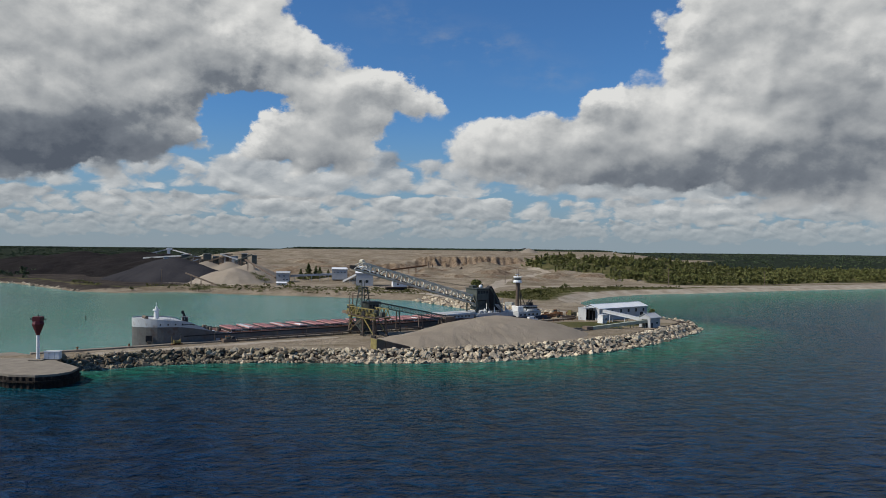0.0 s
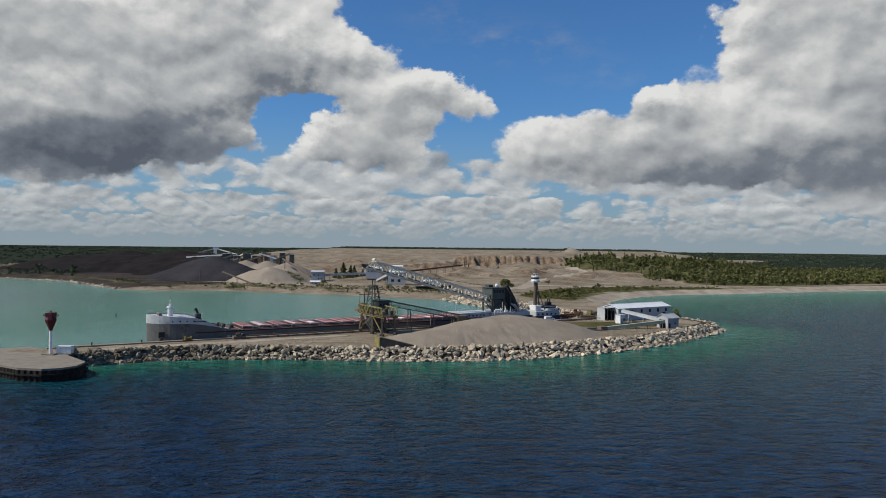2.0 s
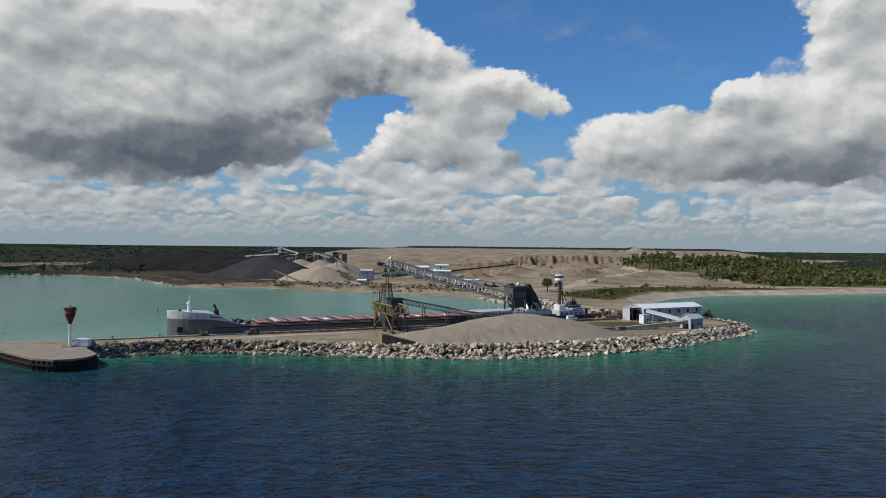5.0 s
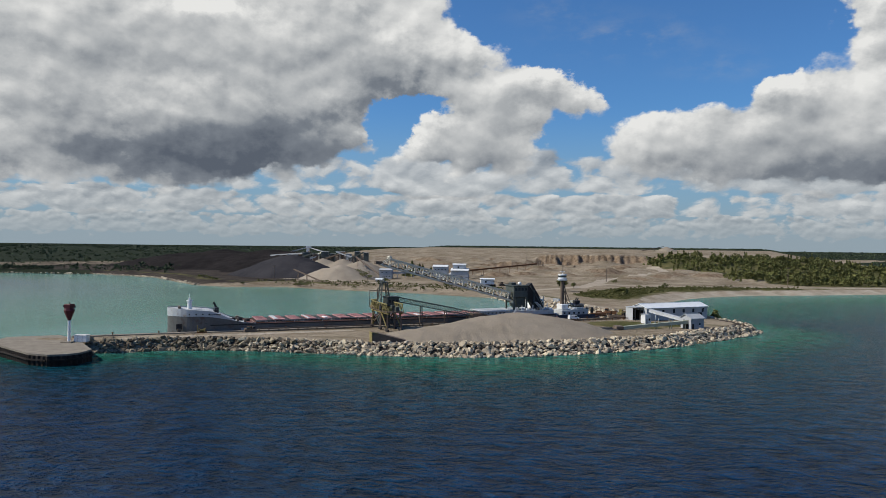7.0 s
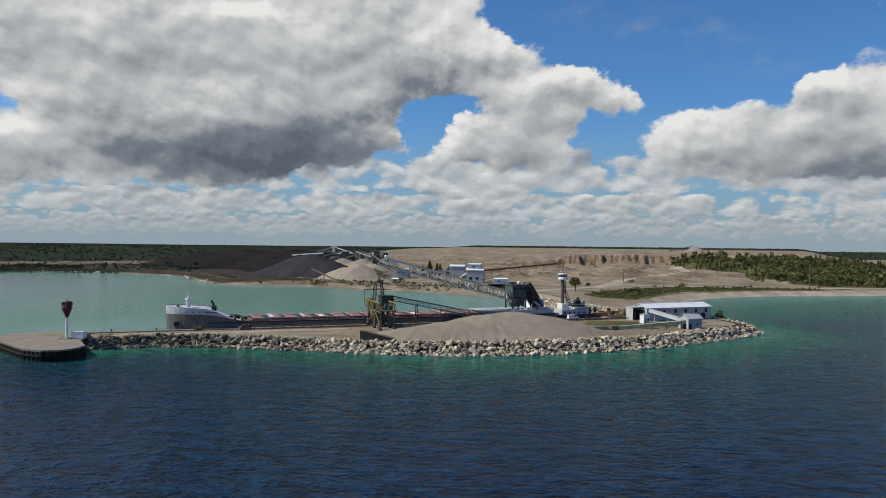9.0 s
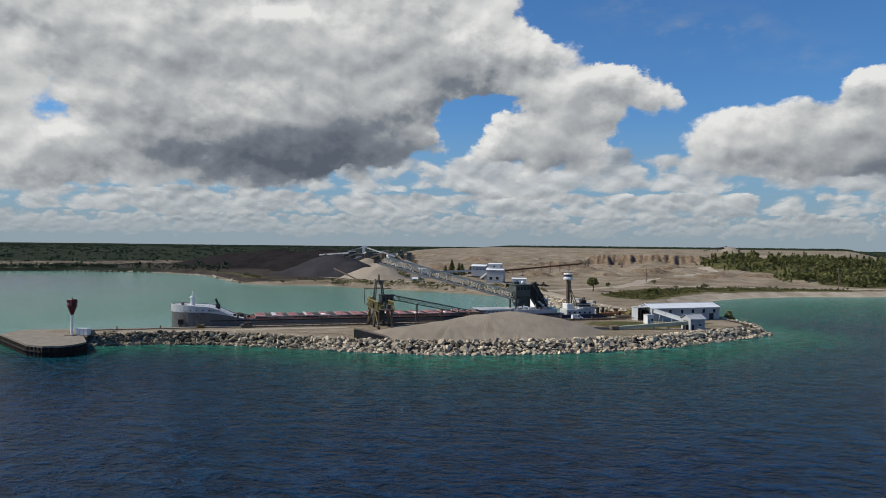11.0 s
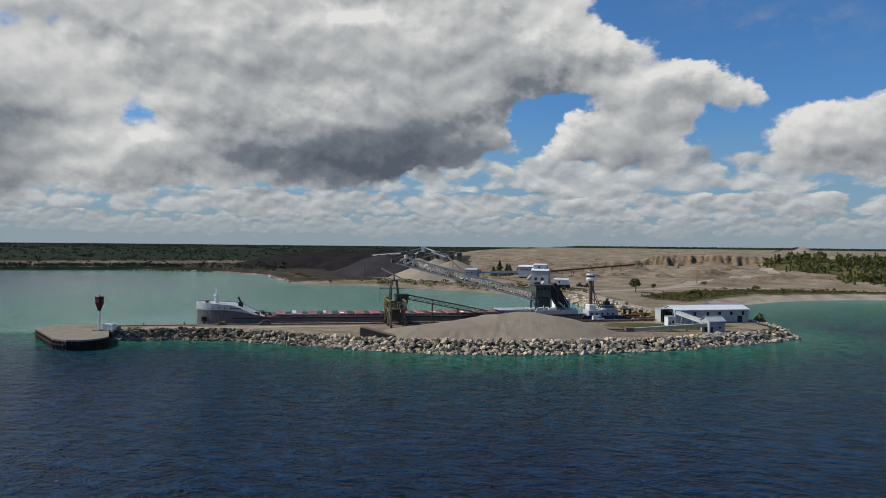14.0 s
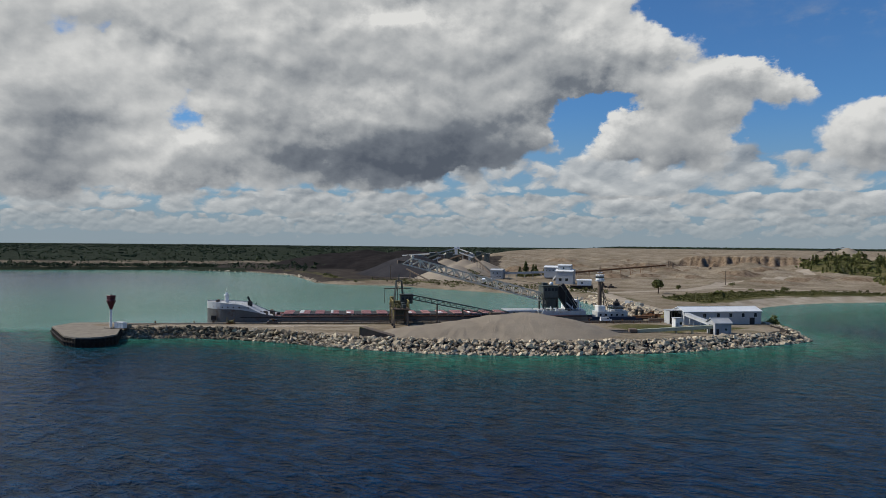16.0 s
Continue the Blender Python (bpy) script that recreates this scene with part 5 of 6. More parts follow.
def van(m):
    v = thing("white_van", m, "white panel van parked on the quay", "van")
    b = part("body", prism([(-2.7, -1), (2.5, -1), (2.7, -0.7), (2.7, 0.7), (2.5, 1), (-2.7, 1)], 0.45, 1.25), WHITE, v)
    bm = bmesh.new()
    bmesh.ops.create_cube(bm, size=1, matrix=Matrix.Translation((-0.4, 0, 1.75)) @ Matrix.Diagonal((4.4, 1.85, 1.0, 1)))
    for q_ in bm.verts:
        if q_.co.z > 2 and q_.co.x > 0:
            q_.co.x -= 0.7
    part("cabin", bm, WHITE, v)
    part("windscreen", bar((1.92, 0, 1.3), (1.28, 0, 2.2), 1.6, 0.06), DARKGLASS, v)
    part("side_window", box(0.2, 1.2, -0.95, -0.93, 1.4, 2.0), DARKGLASS, v)
    for x in (-1.7, 1.7):
        for y in (-0.9, 0.9):
            w = part("wheel", rod((x, y - 0.12, 0.38), (x, y + 0.12, 0.38), 0.38, 0.38, 14), COAMING, v)
            part("rim", rod((x, y - 0.14, 0.38), (x, y + 0.14, 0.38), 0.2, 0.2, 10), HULL_PALE, w)
    return v


van(pose(45.2, 362.5, ISLE_TOP, 0, 0, 30))
CARGO = mat("faded_container_paint", (0.30, 0.30, 0.27), (0.40, 0.40, 0.36), 0.4, 0.7, bump=0.15, stain=(0.22, 0.17, 0.12))


def container(m, material, label):
    c = thing("storage_container", m, label, "container", "containers by the harbour road")
    part("shell", box(-3, 3, -1.2, 1.2, 0.1, 2.7, 0.04), material, c)
    for i in range(14):
        part("corrugation", box(-2.8 + i * 0.42, -2.65 + i * 0.42, -1.25, -1.2, 0.25, 2.55), material, c)
    part("skid", box(-3, 3, -1.0, 1.0, 0, 0.1), COAMING, c)
    return c


container(pose(42, 452, ground_at(42, 452), 0, 0, -50), CARGO, "pale grey storage container beside the harbour road")
container(pose(30, 478, ground_at(30, 478), 0, 0, -48), BLUEGREY, "blue-grey storage container beside the harbour road")


def machine(m, label, material):
    """Wheeled loader."""
    v = thing("wheel_loader", m, label, "loader")
    part("rear_body", box(-3.2, -0.2, -1.2, 1.2, 1.0, 2.4, 0.15), material, v)
    part("front_frame", box(-0.2, 2.0, -0.8, 0.8, 0.9, 1.7, 0.1), material, v)
    c = part("cab", box(-1.4, 0.1, -0.9, 0.9, 2.4, 3.7, 0.08), material, v)
    part("cab_glass", box(-1.3, 0.13, -0.93, 0.93, 2.7, 3.5), DARKGLASS, c)
    for s in (-0.7, 0.7):
        part("lift_arm", bar((0.6, s, 1.9), (3.2, s, 0.8), 0.3), material, v)
    part("bucket", box(3.0, 4.3, -1.5, 1.5, 0.1, 1.3, 0.12), BROWN, v)
    for x in (-2.2, 1.3):
        for y in (-1.2, 1.2):
            w = part("wheel", rod((x, y - 0.3, 0.8), (x, y + 0.3, 0.8), 0.8, 0.8, 14), COAMING, v)
            part("hub", rod((x, y - 0.32, 0.8), (x, y + 0.32, 0.8), 0.35, 0.35, 10), material, w)
    return v


machine(pose(68.5, 388, ISLE_TOP, 0, 0, 70), "yellow wheel loader parked beside the shed", YELLOW)
machine(pose(60.5, 391, ISLE_TOP, 0, 0, 160), "rust-orange wheel loader parked near the stern rocks", RUST)
for (x, y), w in (((64, 399), 0), ((71, 402), 40), ((57, 397), 80)):
    tray = thing("steel_bin", pose(x, y, ISLE_TOP - 0.02, 0, 0, w), "rusty open-topped steel bin near the shed", "bin", "bins near the shed")
    for y_ in (-1.2, 1.1):
        part("side_plate", box(-2.2, 2.2, y_, y_ + 0.1, 0.1, 1.6), RUST, tray)
    for x_ in (-2.2, 2.1):
        part("end_plate", box(x_, x_ + 0.1, -1.097, 1.097, 0.1, 1.6), RUST, tray)
    part("floor_plate", box(-2.1, 2.1, -1.1, 1.1, 0.0, 0.1), BROWN, tray)
for i, (x, y) in enumerate(((50.5, 404), (53.2, 405.5))):
    d = thing("mooring_dolphin", pose(x, y, -3), "black tubular mooring pile standing in the basin", "mooring pile", "mooring piles at the basin end")
    part("pile", rod((0, 0, 0), (0, 0, 9.3), 0.8, 0.8, 14), COAMING, d)
    part("cap", rod((0, 0, 9.3), (0, 0, 9.6), 1.0, 0.9, 14), COAMING, d)
buoy = thing("channel_buoy", pose(-190, 385, 0) @ Matrix.Scale(0.5, 4), "small dark channel buoy floating in the harbour", "buoy")
part("float", rod((0, 0, -0.4), (0, 0, 0.9), 0.9, 0.8, 14), GREENGREY, buoy)
part("tower", rod((0, 0, 0.9), (0, 0, 3.4), 0.5, 0.2, 8), GREENGREY, buoy)
part("topmark", rod((0, 0, 3.4), (0, 0, 4.0), 0.35, 0.35, 8), GREENGREY, buoy)

# rusty guard rail and stores along the stern quay
fence = thing("guard_rail", pose(*dock(0, -21.5, ISLE_TOP - 0.05), 0, 0, 34.9), "low rusty steel guard rail along the stern quay", "railing")
for i in range(24):
    part("post", box(150 + i * 3.3, 150.2 + i * 3.3, -0.1, 0.1, 0, 1.25), RUST, fence)
for z_ in (0.6, 1.15):
    part("rail", box(150, 226.1, -0.16, -0.1, z_ - 0.1, z_ + 0.1), RUST, fence)
for (x, y), turn, n, r_, material, label in (((57.5, 385), 35, 6, 0.45, RUST, "stack of rusty steel pipes on the quay"), ((66, 379), 20, 5, 0.38, BROWN, "stack of brown steel pipes by the shed"), ((72, 396), 60, 4, 0.5, YELLOW, "stack of yellowed pipe sections near the shed")):
    st_ = thing("pipe_stack", pose(x, y, ISLE_TOP - 0.05, 0, 0, turn), label, "pipes", "pipe stacks near the shed")
    for i in range(n):
        row, k = (0, i) if i < (n + 1) // 2 else (1, i - (n + 1) // 2 + 0.5)
        part("pipe", rod((-4, k * 2 * r_, r_ + row * 1.73 * r_), (4, k * 2 * r_, r_ + row * 1.73 * r_), r_, r_, 10), material, st_)
for (x, y), turn in (((74.5, 386), 15), ((77.5, 384), 30)):
    tank = thing("fuel_tank", pose(x, y, ISLE_TOP - 0.05, 0, 0, turn), "pale horizontal fuel tank on steel saddles", "tank", "tanks beside the shed")
    part("shell", rod((-2.4, 0, 1.6), (2.4, 0, 1.6), 1.1, 1.1, 16), CREAM, tank)
    for x_ in (-1.5, 1.5):
        part("saddle", box(x_ - 0.2, x_ + 0.2, -0.9, 0.9, 0, 0.8), BROWN, tank)


# ---- buildings and plant across the harbour ----
def works_building(name, x, y, w, d, h, turn, wall_mat, roof_mat, label, windows=(), base=None):
    """Tall industrial building, centred on x, y, low gabled roof."""
    z0 = ground_at(x, y) - 0.4 if base is None else base
    m = pose(x, y, z0, 0, 0, turn) @ Matrix.Translation((-w / 2, -d / 2, 0))
    return gable_shed(name, m, w, d, h, h * 0.14, wall_mat, roof_mat, label, windows)


works_building("screen_house", -157, 711, 12.5, 11, 9.6, 8, BLUEGREY, SIDING, "small blue-grey square screening building", [(2.2, 6.0, 1.3, 1.3), (6.6, 6.0, 1.3, 1.3), (6.6, 2.5, 1.3, 1.3), (9.6, 2.5, 1.3, 1.3)])
works_building("plant_house", -104, 729, 15, 12, 10.4, 6, BLUEGREY, ROOFING, "grey plant building with a white roof", [(2.0, 6.8, 1.2, 1.2), (5.4, 6.8, 1.2, 1.2), (8.8, 6.8, 1.2, 1.2), (12.2, 6.8, 1.2, 1.2)])
works_building("crusher_house", -73, 674, 16, 13, 12.2, 6, BLUEGREY, ROOFING, "tall grey crusher building with a pale roof", [(3, 3.2, 2.6, 2.6), (9, 3.2, 2.6, 2.6)])
works_building("crusher_tower", -74, 676, 12, 9, 5.2, 6, SIDING, ROOFING, "pale upper storey on top of the crusher building", [(4.6, 2.0, 1.4, 1.6)], base=ground_at(-73, 674) + 11.9)
works_building("store_shed", -37, 611, 11.5, 9, 4.2, 12, WHITE, ROOFING, "white shed standing on a dark loading dock", [(3.5, 1.4, 1.4, 1.4)], base=ground_at(-39, 610) + 3.0)
stage = thing("loading_dock", pose(-39, 610, ground_at(-39, 610) - 0.3, 0, 0, 12), "dark timber loading dock under the white shed", "loading dock")
part("platform", box(-9, 9, -6, 6, 2.9, 3.3), BROWN, stage)
for i in range(7):
    for y_ in (-5.7, 5.7):
        part("post", box(-8.8 + i * 2.9, -8.4 + i * 2.9, y_ - 0.2, y_ + 0.2, 0, 2.9), COAMING, stage)
part("back_wall", box(-8.9, 8.9, -1, -0.8, 0, 2.9), COAMING, stage)
gable_shed("low_shed", pose(-152, 660, ground_at(-152, 660) - 0.3, 0, 0, 4), 9, 5, 2.6, 0.8, SIDING, ROOFING, "low pale shed by the harbour", [(2, 1, 1, 1)])
belt_gallery("overland_conveyor", (-151, 716, 10.5), (-111, 726, 12.2), 2.6, 1.8, BLUEGREY, "long grey elevated conveyor between plant buildings", 5, 4.0)
belt_gallery("overland_conveyor", (-98, 716, 5.5), (-80, 681, 14.0), 2.8, 2.0, BLUEGREY, "grey inclined conveyor rising into the crusher building", 3, 4.0)
belt_gallery("incline_conveyor", (-212, 775, 25.0), (-166, 716, 8.5), 1.5, 1.0, BROWN, "brown inclined conveyor down from the hillside plant", 5, 6.0)
belt_gallery("stacker_conveyor", (-233, 655, 14.5), (-200, 640, 4.8), 1.2, 0.9, BROWN, "thin brown stacker conveyor over the stone heap", 3, 4.0)

# hillside screening plant: towers on legs with chutes and conveyors
for x, y, w, h, top, material in ((-318, 840, 12, 8, 26, BLUEGREY), (-296, 832, 9, 7, 29, GREENGREY), (-281, 826, 7, 9, 27, BROWN), (-268, 822, 8, 7, 30, GREENGREY), (-257, 818, 6, 8, 27.5, GREENGREY),
                               (-245, 815, 7, 9, 30.5, BROWN), (-234, 812, 6, 7, 28, BLUEGREY), (-222, 808, 6, 9, 31, GREENGREY), (-210, 804, 5, 10, 29.5, GREENGREY)):
    tower = thing("screening_tower", pose(x, y, ground_at(x, y) - 0.3, 0, 0, 10), "dark steel screening tower on the stone hillside", "plant tower", "towers of the screening plant")
    hh = top - ground_at(x, y)
    part("cabin", box(-w / 2, w / 2, -3.5, 3.5, hh - h, hh, 0.1), material, tower)
    part("roof", box(-w / 2 - 0.5, w / 2 + 0.5, -4, 4, hh, hh + 0.3), SIDING, tower)
    for sx in (-1, 1):
        for sy in (-1, 1):
            part("leg", box(sx * w * 0.42 - 0.4, sx * w * 0.42 + 0.4, sy * 2.8 - 0.4, sy * 2.8 + 0.4, 0, hh - h), material, tower)
        part("brace", bar((sx * w * 0.42, -2.8, 0.5), (-sx * w * 0.42, -2.8, hh - h), 0.4), material, tower)
belt_gallery("incline_conveyor", (-330, 835, 14), (-283, 824, 28), 2.2, 1.6, GREENGREY, "dark inclined conveyor into the screening plant", 3, 5)
belt_gallery("incline_conveyor", (-264, 815, 22), (-236, 809, 30), 2.0, 1.5, BROWN, "brown inclined conveyor between screening towers", 2, 8)
belt_gallery("incline_conveyor", (-352, 850, 24), (-300, 830, 27.5), 2.0, 1.5, BLUEGREY, "grey level conveyor along the hillside", 3, 8)
heap("limestone_mound", [(-204, 705, 36, 15), (-221, 706, 28, 11), (-188, 716, 30, 13)], HEAP, 2.2, 4.2, "tan crushed limestone heap below the screening plant", 1.2)
heap("limestone_mound", [(-300, 815, 40, 16), (-262, 802, 38, 18), (-236, 798, 36, 18), (-210, 790, 36, 17)], HEAP, 3.0, 5.0, "grey-tan stone bank under the screening plant", 1.4)

st = thing("stacker_tower", pose(-495, 1303, 1.0, 0, 0, 15), "white stacker tower with an inclined conveyor above the dark stone", "stacker")
part("tower", box(-2.6, 2.6, -2.6, 2.6, 0, 31.0, 0.1), WHITE, st, "white tower")
part("head_house", box(-3.4, 6.2, -3.2, 3.2, 29.0, 32.4, 0.1), WHITE, st, "white head house")
part("conveyor", bar((-3, 0, 30.0), (-52, -12, 16.5), 2.4, 2.0), BLUEGREY, st, "grey inclined conveyor")
part("conveyor", bar((6, 0, 29.5), (44, -60, 21.0), 1.8, 1.6), BLUEGREY, st, "grey descending conveyor")
for f in (0.35, 0.7):
    part("trestle", bar((-3 - 49 * f, -12 * f, 29 - 13.5 * f), (-3 - 49 * f, -12 * f, 6), 0.7), BLUEGREY, st)

# walking crane by the pit edge
crane = thing("pit_crane", pose(-16, 893, ground_at(-16, 893) - 0.2, 0, 0, 8) @ Matrix.Scale(0.72, 4), "rusty brown pit crane with raised lattice jibs", "crane")
part("base", box(-5, 5, -4, 4, 0, 3.2, 0.2), RUST, crane)
part("cab", box(-3, 2, -3, 3, 3.2, 7.0, 0.15), BROWN, crane)
for x, dx, h in ((-3.4, 0.9, 19.5), (-1.2, 1.6, 19.0), (2.2, 2.0, 14.5), (4.4, 0.4, 15.0)):
    part("jib", bar((x, 0, 3), (x + dx, 0, h), 0.9), BROWN, crane)
for h in (8, 11, 14):
    part("jib_tie", bar((-2.6, 0, h), (-0.2, 0, h), 0.5), BROWN, crane)
    part("jib_tie", bar((3.0, 0, h - 1), (4.6, 0, h - 1), 0.5), BROWN, crane)
belt_gallery("ground_conveyor", (-88, 742, ground_at(-88, 742) + 5), (-21, 888, ground_at(-21, 888) + 6.5), 2.2, 1.4, RUST, "long rusty conveyor along the quarry floor", 9, 5.0)
for x, y in ((-28, 640), (-20, 634), (10, 930), (24, 934)):
    machine(pose(x, y, ground_at(x, y), 0, 0, 40), "small dark machine parked on the quarry floor", BROWN)

heap("limestone_mound", [(190, 1610, 26, 11.5)], HEAP, 2.0, 29.5, "small pale limestone cone on the far plain", 0.8)
pk = thing("spoil_stacker", pose(172, 1604, 28), "thin stacker conveyor over the far pale heap", "conveyor")
part("boom", bar((-34, -12, 3), (12, 0, 12.6), 1.3, 1.3), BROWN, pk)
part("trestle", bar((-8, -5, 0), (-6, -4, 8), 0.8), BROWN, pk)

# poles along the shore road
for x, y, h in ((224.5, 719, 19), (345, 775, 15), (560, 862, 15), (-260, 668, 14), (62, 720, 13)):
    pole = thing("utility_pole", pose(x, y, ground_at(x, y) - 0.3), "tall weathered wooden utility pole by the shore road", "pole", "poles along the shore road")
    part("shaft", rod((0, 0, 0), (0, 0, h), 0.38, 0.24, 8), BROWN, pole)
    part("crossarm", bar((-1.6, 0, h - 1.0), (1.6, 0, h - 1.0), 0.25), BROWN, pole)

for (x0, y0, z0), (x1, y1, z1), material in (((-312, 838, 24), (-290, 830, 30), BROWN),
                                            ((-290, 829, 22), (-272, 822, 29), CREAM), ((-250, 812, 30), (-228, 806, 24), BLUEGREY), ((-232, 806, 22), (-212, 802, 30), GREENGREY), ((-275, 812, 24), (-292, 806, 17), SIDING)):
    belt_gallery("plant_conveyor", (x0, y0, z0), (x1, y1, z1), 1.6, 1.2, material, "short steel conveyor within the hillside screening plant", 2, 12.0)


# ---- trees, woods and scrub ----
rng = np.random.default_rng(7)


def leaf_cloud(centres, size, up=0.35):
    """Small bent leaf sprays (two triangles each) at the given places."""
    n = len(centres)
    a = rng.normal(size=(n, 3))
    a /= np.linalg.norm(a, axis=1, keepdims=True)
    b = rng.normal(size=(n, 3))
    b -= a * (a * b).sum(1, keepdims=True)
    b /= np.linalg.norm(b, axis=1, keepdims=True)
    c = np.cross(a, b)
    s = (size * rng.uniform(0.6, 1.3, n))[:, None]
    v = np.stack([centres - a * s, centres + b * s * 0.8 + c * s * 0.25, centres + a * s, centres - b * s * 0.8 + c * s * 0.25], 1)
    f = np.arange(n * 4).reshape(n, 4)
    return v.reshape(-1, 3), np.concatenate([f[:, [0, 1, 2]], f[:, [0, 2, 3]]])


def crown_points(kind, n, h, r):
    """Places of leaf sprays in a crown of height h and reach r, with its foot at 0."""
    if kind == "spire":
        t = rng.uniform(0, 1, n) ** 1.4
        ang, k = rng.uniform(0, 6.283, n), rng.uniform(0.45, 1.0, n)
        tier = 0.8 + 0.25 * np.sin(t * 26)
        return np.stack([np.cos(ang) * r * (1 - t) * k * tier, np.sin(ang) * r * (1 - t) * k * tier, h * (0.10 + 0.9 * t)], 1)
    lobes = rng.normal(0, 0.42, (6, 3)) * (r, r, h * 0.24) + (0, 0, h * 0.62)
    who = rng.integers(0, 6, n)
    d = rng.normal(size=(n, 3))
    d /= np.linalg.norm(d, axis=1, keepdims=True)
    return lobes[who] + d * np.array((r * 0.5, r * 0.5, h * 0.2)) * rng.uniform(0.6, 1.05, n)[:, None]


def mesh_of(name, v, f, material):
    me = bpy.data.meshes.new(name)
    me.from_pydata(v.tolist(), [], f.tolist())
    me.materials.append(material)
    return me


def tree(x, y, h, r, kind, label, name="tree", leaves=420, material=LEAVES):
    z = ground_at(x, y) - 0.15
    ob = thing(name, pose(x, y, z), label, name)
    bm = rod((0, 0, 0), (0.1 * r, 0.05 * r, h * (0.9 if kind == "spire" else 0.55)), 0.035 * h, 0.01 * h, 8)
    if kind != "spire":
        for i in range(6):
            a = i * 1.05 + 0.3
            s = h * (0.22 + 0.05 * i)
            rod((0, 0, s), (math.cos(a) * r * 0.7, math.sin(a) * r * 0.7, s + h * 0.26), 0.014 * h, 0.004 * h, 6, bm)
    part("trunk", bm, BARK, ob)
    v, f = leaf_cloud(crown_points(kind, leaves, h, r), 0.055 * h + 0.12)
    crown = new("crown", mesh_of("crown", v, f, material))
    crown.parent = ob
    return ob


tree(27.4, 588, 13.0, 5.6, "round", "broad green tree standing alone on the quarry flat")
tree(34, 640, 5.5, 2.6, "round", "small green tree beside the quarry road")
for x, y, h in ((-138, 742, 17), (-131, 746, 14), (-126, 740, 12), (-147, 748, 11), (-118, 744, 9)):
    tree(x, y, h, h * 0.48, "spire", "dark green conifer beside the plant buildings")
tree(116.0, 401.5, 7.8, 3.2, "round", "leafy green bush at the shed end on the pier", "bush", 260)
tree(119.5, 398.5, 4.2, 2.2, "round", "leafy green bush at the shed end on the pier", "bush", 160)
for x, y, h in ((-325, 648, 5), (-316, 640, 4), (-334, 655, 4.5), (-308, 634, 4), (-296, 622, 3.5), (-206, 609, 6), (-199, 607, 5), (-212, 612, 4), (-118, 588, 4.5), (-85, 580, 4), (-150, 592, 3.5), (-260, 604, 3.5),
                (-70, 600, 5), (-56, 606, 4), (90, 640, 4), (112, 660, 5), (70, 700, 5), (-170, 690, 6), (-176, 697, 8), (-182, 702, 7)):
    tree(x, y, h, h * 0.75, "round", "dark green shore bush on the sandy bank", "bush", 150)


def scatter(outline, count, y_max=1e9):
    """Random places inside an outline."""
    o = np.array(outline, float)
    lo, hi = o.min(0), np.minimum(o.max(0), (1e9, y_max))
    got = np.zeros((0, 2))
    while len(got) < count:
        p = rng.uniform(lo, hi, (count * 4, 2))
        got = np.concatenate([got, p[inside_by(p[:, 0], p[:, 1], o) > 1.0]])
    return got[:count]


def wood(name, places, heights, sprays, label, material, spire=0.4, size=0.13, reach=0.3):
    """Many trees joined as one stretch of woodland."""
    zs = land_height(places[:, 0], places[:, 1], inside_by(places[:, 0], places[:, 1], SHORE)) - 0.3
    vs, fs, n0 = [], [], 0
    for (x, y), z, h in zip(places, zs, heights):
        k = "spire" if rng.random() < spire else "round"
        pts = crown_points(k, sprays, h * (1.2 if k == "spire" else 1.0), h * (reach * 0.62 if k == "spire" else reach)) + (x, y, z)
        v, f = leaf_cloud(pts, size * h)
        vs.append(v)
        fs.append(f + n0)
        n0 += len(v)
    ob = new(name, mesh_of(name, np.concatenate(vs), np.concatenate(fs), material))
    return tagged(ob, label, "woodland", kind="stuff")


HILL_WOOD = [(120, 960), (160, 950), (205, 880), (205, 790), (240, 742), (308, 752), (450, 842), (800, 960), (1300, 1130), (1300, 1350), (600, 1250), (400, 1180), (230, 1100), (110, 1040)]
pl = scatter(HILL_WOOD, 5000)
thin = ripple(pl[:, 0], pl[:, 1], 70, 1.0) + 0.004 * (pl[:, 0] - 180)
thin = thin + 0.5 * ripple(pl[:, 0], pl[:, 1], 23, 4.0)
pl = pl[thin > -0.10]
wood("mixed_woods", pl, np.clip(rng.lognormal(1.78, 0.40, len(pl)), 2.5, 10.5), 64, "mixed green woodland on the slope behind the bay", LEAVES, 0.25, 0.135, 0.42)
pl = scatter([(120, 960), (190, 790), (300, 752), (330, 900), (230, 1060), (110, 1040)], 260)
wood("pine_clump", pl, rng.uniform(5, 9.5, len(pl)), 50, "dark pines along the quarry edge", LEAVES, 0.55, 0.16, 0.36)
pl = scatter(GRASS_AREA, 1500)
wood("meadow_scrub", pl, rng.lognormal(-0.05, 0.42, len(pl)), 14, "low green scrub on the meadow behind the bay", SCRUB, 0.0, 0.26, 0.8)
shore_line = [(-1500, 160), (-818, 612), (-743, 684), (-664, 748), (-600, 768), (-625, 800), (-700, 785), (-850, 650), (-1560, 230)]
pl = scatter(shore_line, 2600)
wood("shore_scrub", pl, rng.uniform(2, 6, len(pl)), 14, "dark scrub along the far harbour shore", FARLEAVES, 0.1, 0.24, 0.8)
pl = scatter([(-440, 740), (-527, 768), (-640, 760), (-700, 900), (-520, 880)], 90)
wood("yard_scrub", pl, rng.uniform(2, 5, len(pl)), 14, "scattered scrub beside the dark stone yard", FARLEAVES, 0.1, 0.24, 0.7)
pl = scatter(YARD_AREA, 1100)
pl = pl[(inside_by(pl[:, 0], pl[:, 1], SHORE) > 8) & (ripple(pl[:, 0], pl[:, 1], 60, 2.0) > -0.1)]
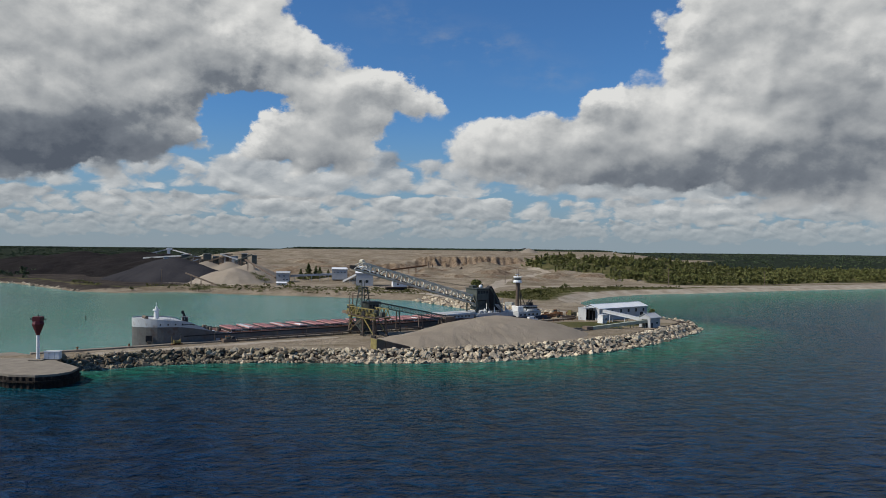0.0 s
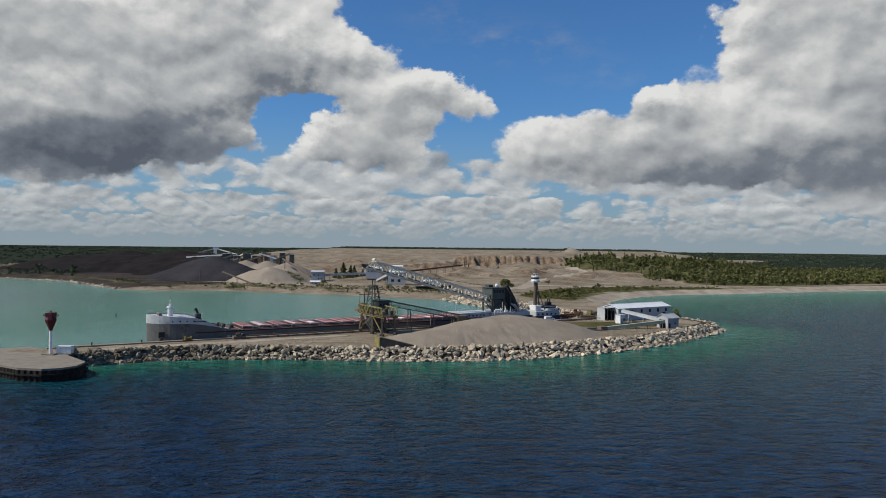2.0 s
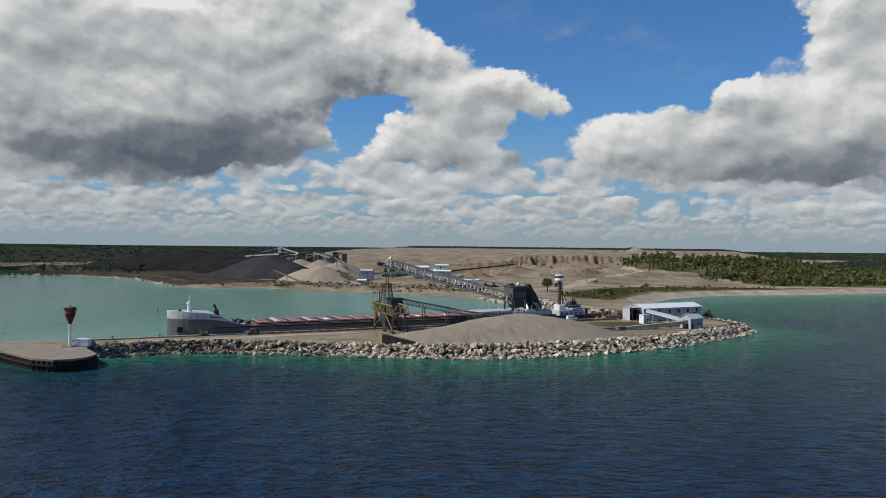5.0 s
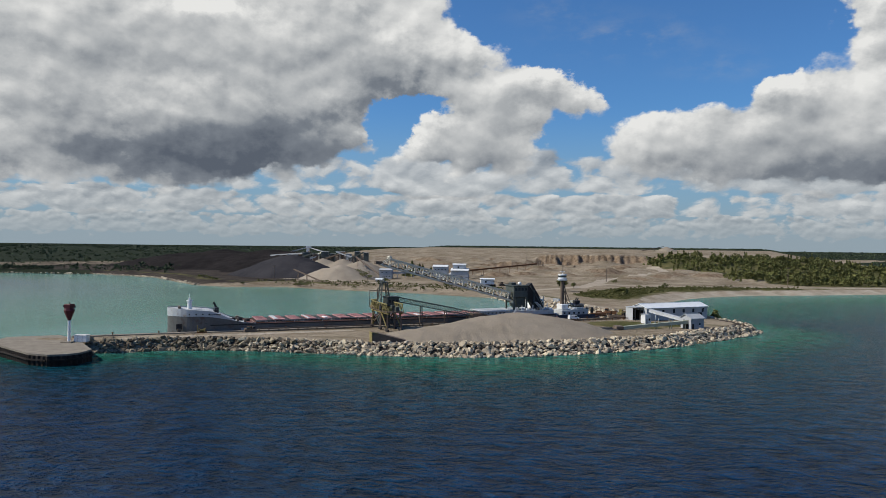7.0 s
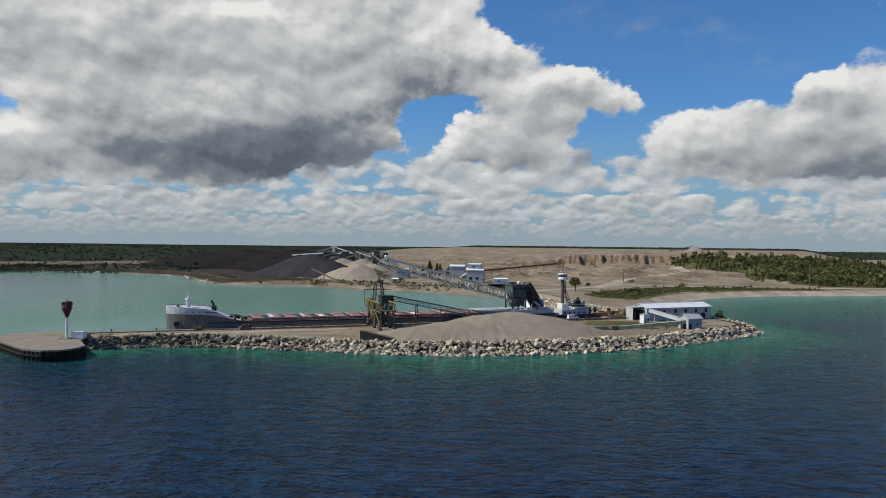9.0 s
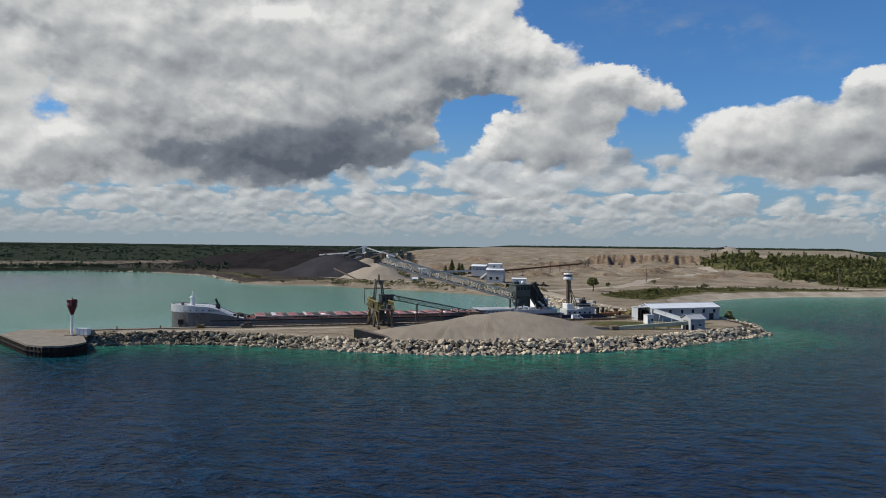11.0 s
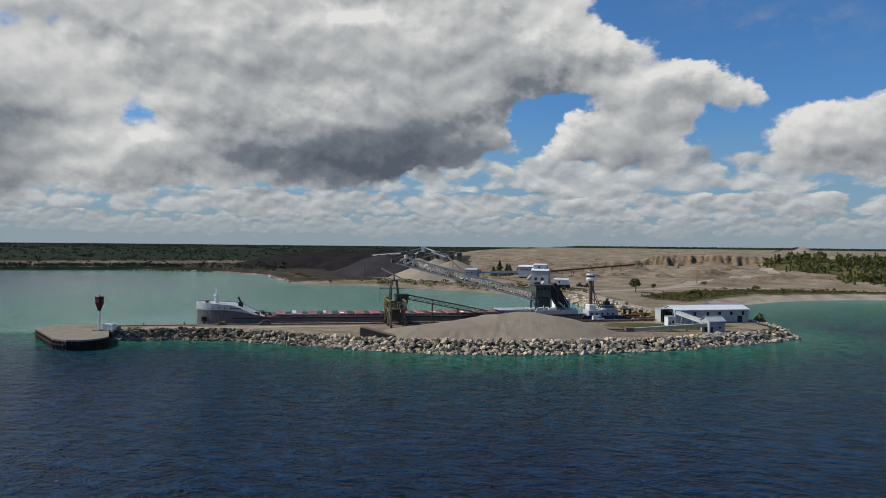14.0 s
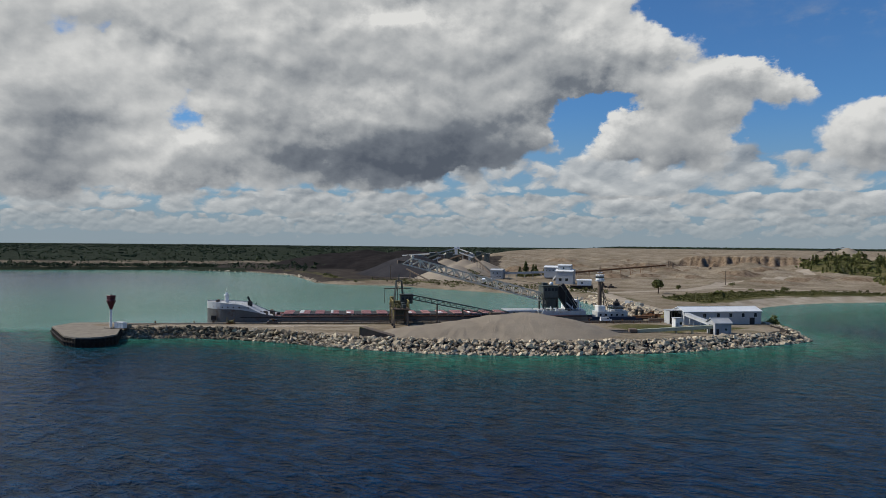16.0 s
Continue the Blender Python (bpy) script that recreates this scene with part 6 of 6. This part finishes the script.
wood("yard_thicket", pl, rng.lognormal(1.2, 0.4, len(pl)), 16, "dark thickets scattered over the far yard", FARLEAVES, 0.15, 0.24, 0.8)
pl = scatter([(-260, 625), (-128, 590), (-54, 566), (0, 560), (-20, 620), (-120, 640), (-240, 660)], 900)
wood("bank_scrub", pl, rng.lognormal(0.0, 0.45, len(pl)), 10, "dry scrub on the harbour bank", SCRUB, 0.0, 0.28, 0.8)
r = np.sqrt(rng.uniform(0, 1, 9000)) * 3100 + 1250
a = rng.uniform(-1.15, 0.85, 9000)
pl = np.stack([r * np.sin(a), r * np.cos(a)], 1)
far_ok = np.maximum(inside_by(pl[:, 0], pl[:, 1], np.array(FAR_WOODS, float)), inside_by(pl[:, 0], pl[:, 1], np.array(WOODS_AREA, float))) > 5
pl = pl[far_ok & (inside_by(pl[:, 0], pl[:, 1], SHORE) > 30) & (ripple(pl[:, 0], pl[:, 1], 210, 3.0) > -0.55) & (inside_by(pl[:, 0], pl[:, 1], np.array([(690, 1500), (890, 1370), (1030, 1440), (780, 1620)], float)) < 0)]
wood("distant_woods", pl, rng.uniform(2.4, 4.8, len(pl)), 12, "distant dark forest reaching to the skyline", FARLEAVES, 0.05, 0.5, 1.5)


# ---- rubble shores ----
def rock_mesh(seed):
    """An angular quarry stone of about a metre, some two dozen facets."""
    r = np.random.default_rng(seed)
    bm = bmesh.new()
    p = r.normal(size=(15, 3))
    p /= np.linalg.norm(p, axis=1, keepdims=True)
    p *= (0.74, 0.52, 0.40) * r.uniform(0.75, 1.15, (15, 1))
    for q_ in p:
        bm.verts.new(q_)
    bmesh.ops.convex_hull(bm, input=bm.verts)
    bmesh.ops.delete(bm, geom=[v for v in bm.verts if not v.link_faces], context="VERTS")
    me = bpy.data.meshes.new("boulder")
    bm.to_mesh(me)
    bm.free()
    me.materials.append(STONE)
    return me


ROCKS = [rock_mesh(20 + i) for i in range(10)]


def along_line(points, n):
    """n random places on a line of points, with the inward normal there."""
    p = np.array(points, float)
    seg = np.diff(p, axis=0)
    lens = np.hypot(seg[:, 0], seg[:, 1])
    which = rng.choice(len(seg), n, p=lens / lens.sum())
    s = rng.uniform(0, 1, n)[:, None]
    nrm = np.stack([-seg[:, 1], seg[:, 0]], 1) / lens[:, None]
    return p[which] + seg[which] * s, nrm[which]


def rubble(points, n, run, size, crest=0.0):
    at, inward = along_line(points, n)
    width = run(at[:, 0])
    d = -1.2 + rng.uniform(0, 1, n) * (width + 1.2)
    xy = at + inward * d[:, None]
    z = land_height(xy[:, 0], xy[:, 1], inside_by(xy[:, 0], xy[:, 1], SHORE))
    z = np.maximum(z, -0.5) + crest * smoothstep(d / width, 0.3, 0.95) + rng.uniform(-0.1, 0.35, n)
    s = size * np.clip(rng.lognormal(0, 0.34, n), 0.45, 2.2)
    return np.column_stack([xy, z]), s


def shore_run(x):
    return 4.2 + 4.0 * smoothstep(x, -35, 25) - 1.8 * smoothstep(x, 55, 90) - 1.0 * smoothstep(x, 105, 128)


def turn_of(n):
    return [Euler(e).to_matrix() for e in np.column_stack([rng.uniform(-0.6, 0.6, n), rng.uniform(-0.6, 0.6, n), rng.uniform(0, 6.28, n)])]


def joined_rocks(name, places, sizes, parent=None, label="", kind="", material=STONES):
    vs, fs, n0 = [], [], 0
    shapes = []
    for me in ROCKS:
        v = np.array([q_.co[:] for q_ in me.vertices])
        shapes.append((v, [tuple(p.vertices) for p in me.polygons]))
    for i, (p, s, m) in enumerate(zip(places, sizes, turn_of(len(places)))):
        v, f = shapes[i % len(shapes)]
        vs.append((v * s) @ np.array(m).T + p)
        fs += [tuple(k + n0 for k in q_) for q_ in f]
        n0 += len(v)
    me = bpy.data.meshes.new(name)
    me.from_pydata(np.concatenate(vs).tolist(), [], fs)
    me.materials.append(material)
    ob = new(name, me)
    if parent:
        ob.parent = parent
    return tagged(ob, label, kind=kind)


bank = thing("riprap_bank", pose(0, 0, 0), "bank of pale angular limestone boulders round the pier", "rock bank", kind="structure")
places, sizes = rubble(FRONT + BACK[:2], 3500, shore_run, 1.38)
nearest = (places[:, 0] > -36) & (places[:, 0] < 36)
pick = np.flatnonzero(nearest)[:300]
for i, m in zip(pick, turn_of(len(pick))):
    o = new("boulder", ROCKS[i % len(ROCKS)])
    o.parent = bank
    o.matrix_local = Matrix.Translation(places[i]) @ m.to_4x4() @ Matrix.Scale(float(sizes[i]), 4)
rest = np.setdiff1d(np.arange(len(places)), pick)
dirty = places[:, 0] + rng.normal(0, 14, len(places)) < -62
joined_rocks("boulder_rubble", places[rest[~dirty[rest]]], sizes[rest[~dirty[rest]]], bank, "pale limestone boulders along the waterline", "stuff")
joined_rocks("dark_boulder_rubble", places[rest[dirty[rest]]], sizes[rest[dirty[rest]]] * 1.1, bank, "dark weathered boulders near the pier head", "stuff", DARKSTONES)
p2, s2 = rubble([(-22, 542), (10, 485), (30, 448), (58, 402)], 800, lambda x: 13 + 0 * x, 2.1, 0.2)
joined_rocks("basin_rubble", np.column_stack([p2[:, 0] * 1.0, p2[:, 1], p2[:, 2]]), s2, None, "pale boulders lining the basin end", "stuff")
p3, s3 = rubble([(-664, 737), (-527, 758), (-425, 716), (-346, 642), (-306, 604)], 160, lambda x: 4 + 0 * x, 1.9, 0.1)
joined_rocks("harbour_rubble", p3, s3, None, "scattered pale rocks along the far harbour edge", "stuff")
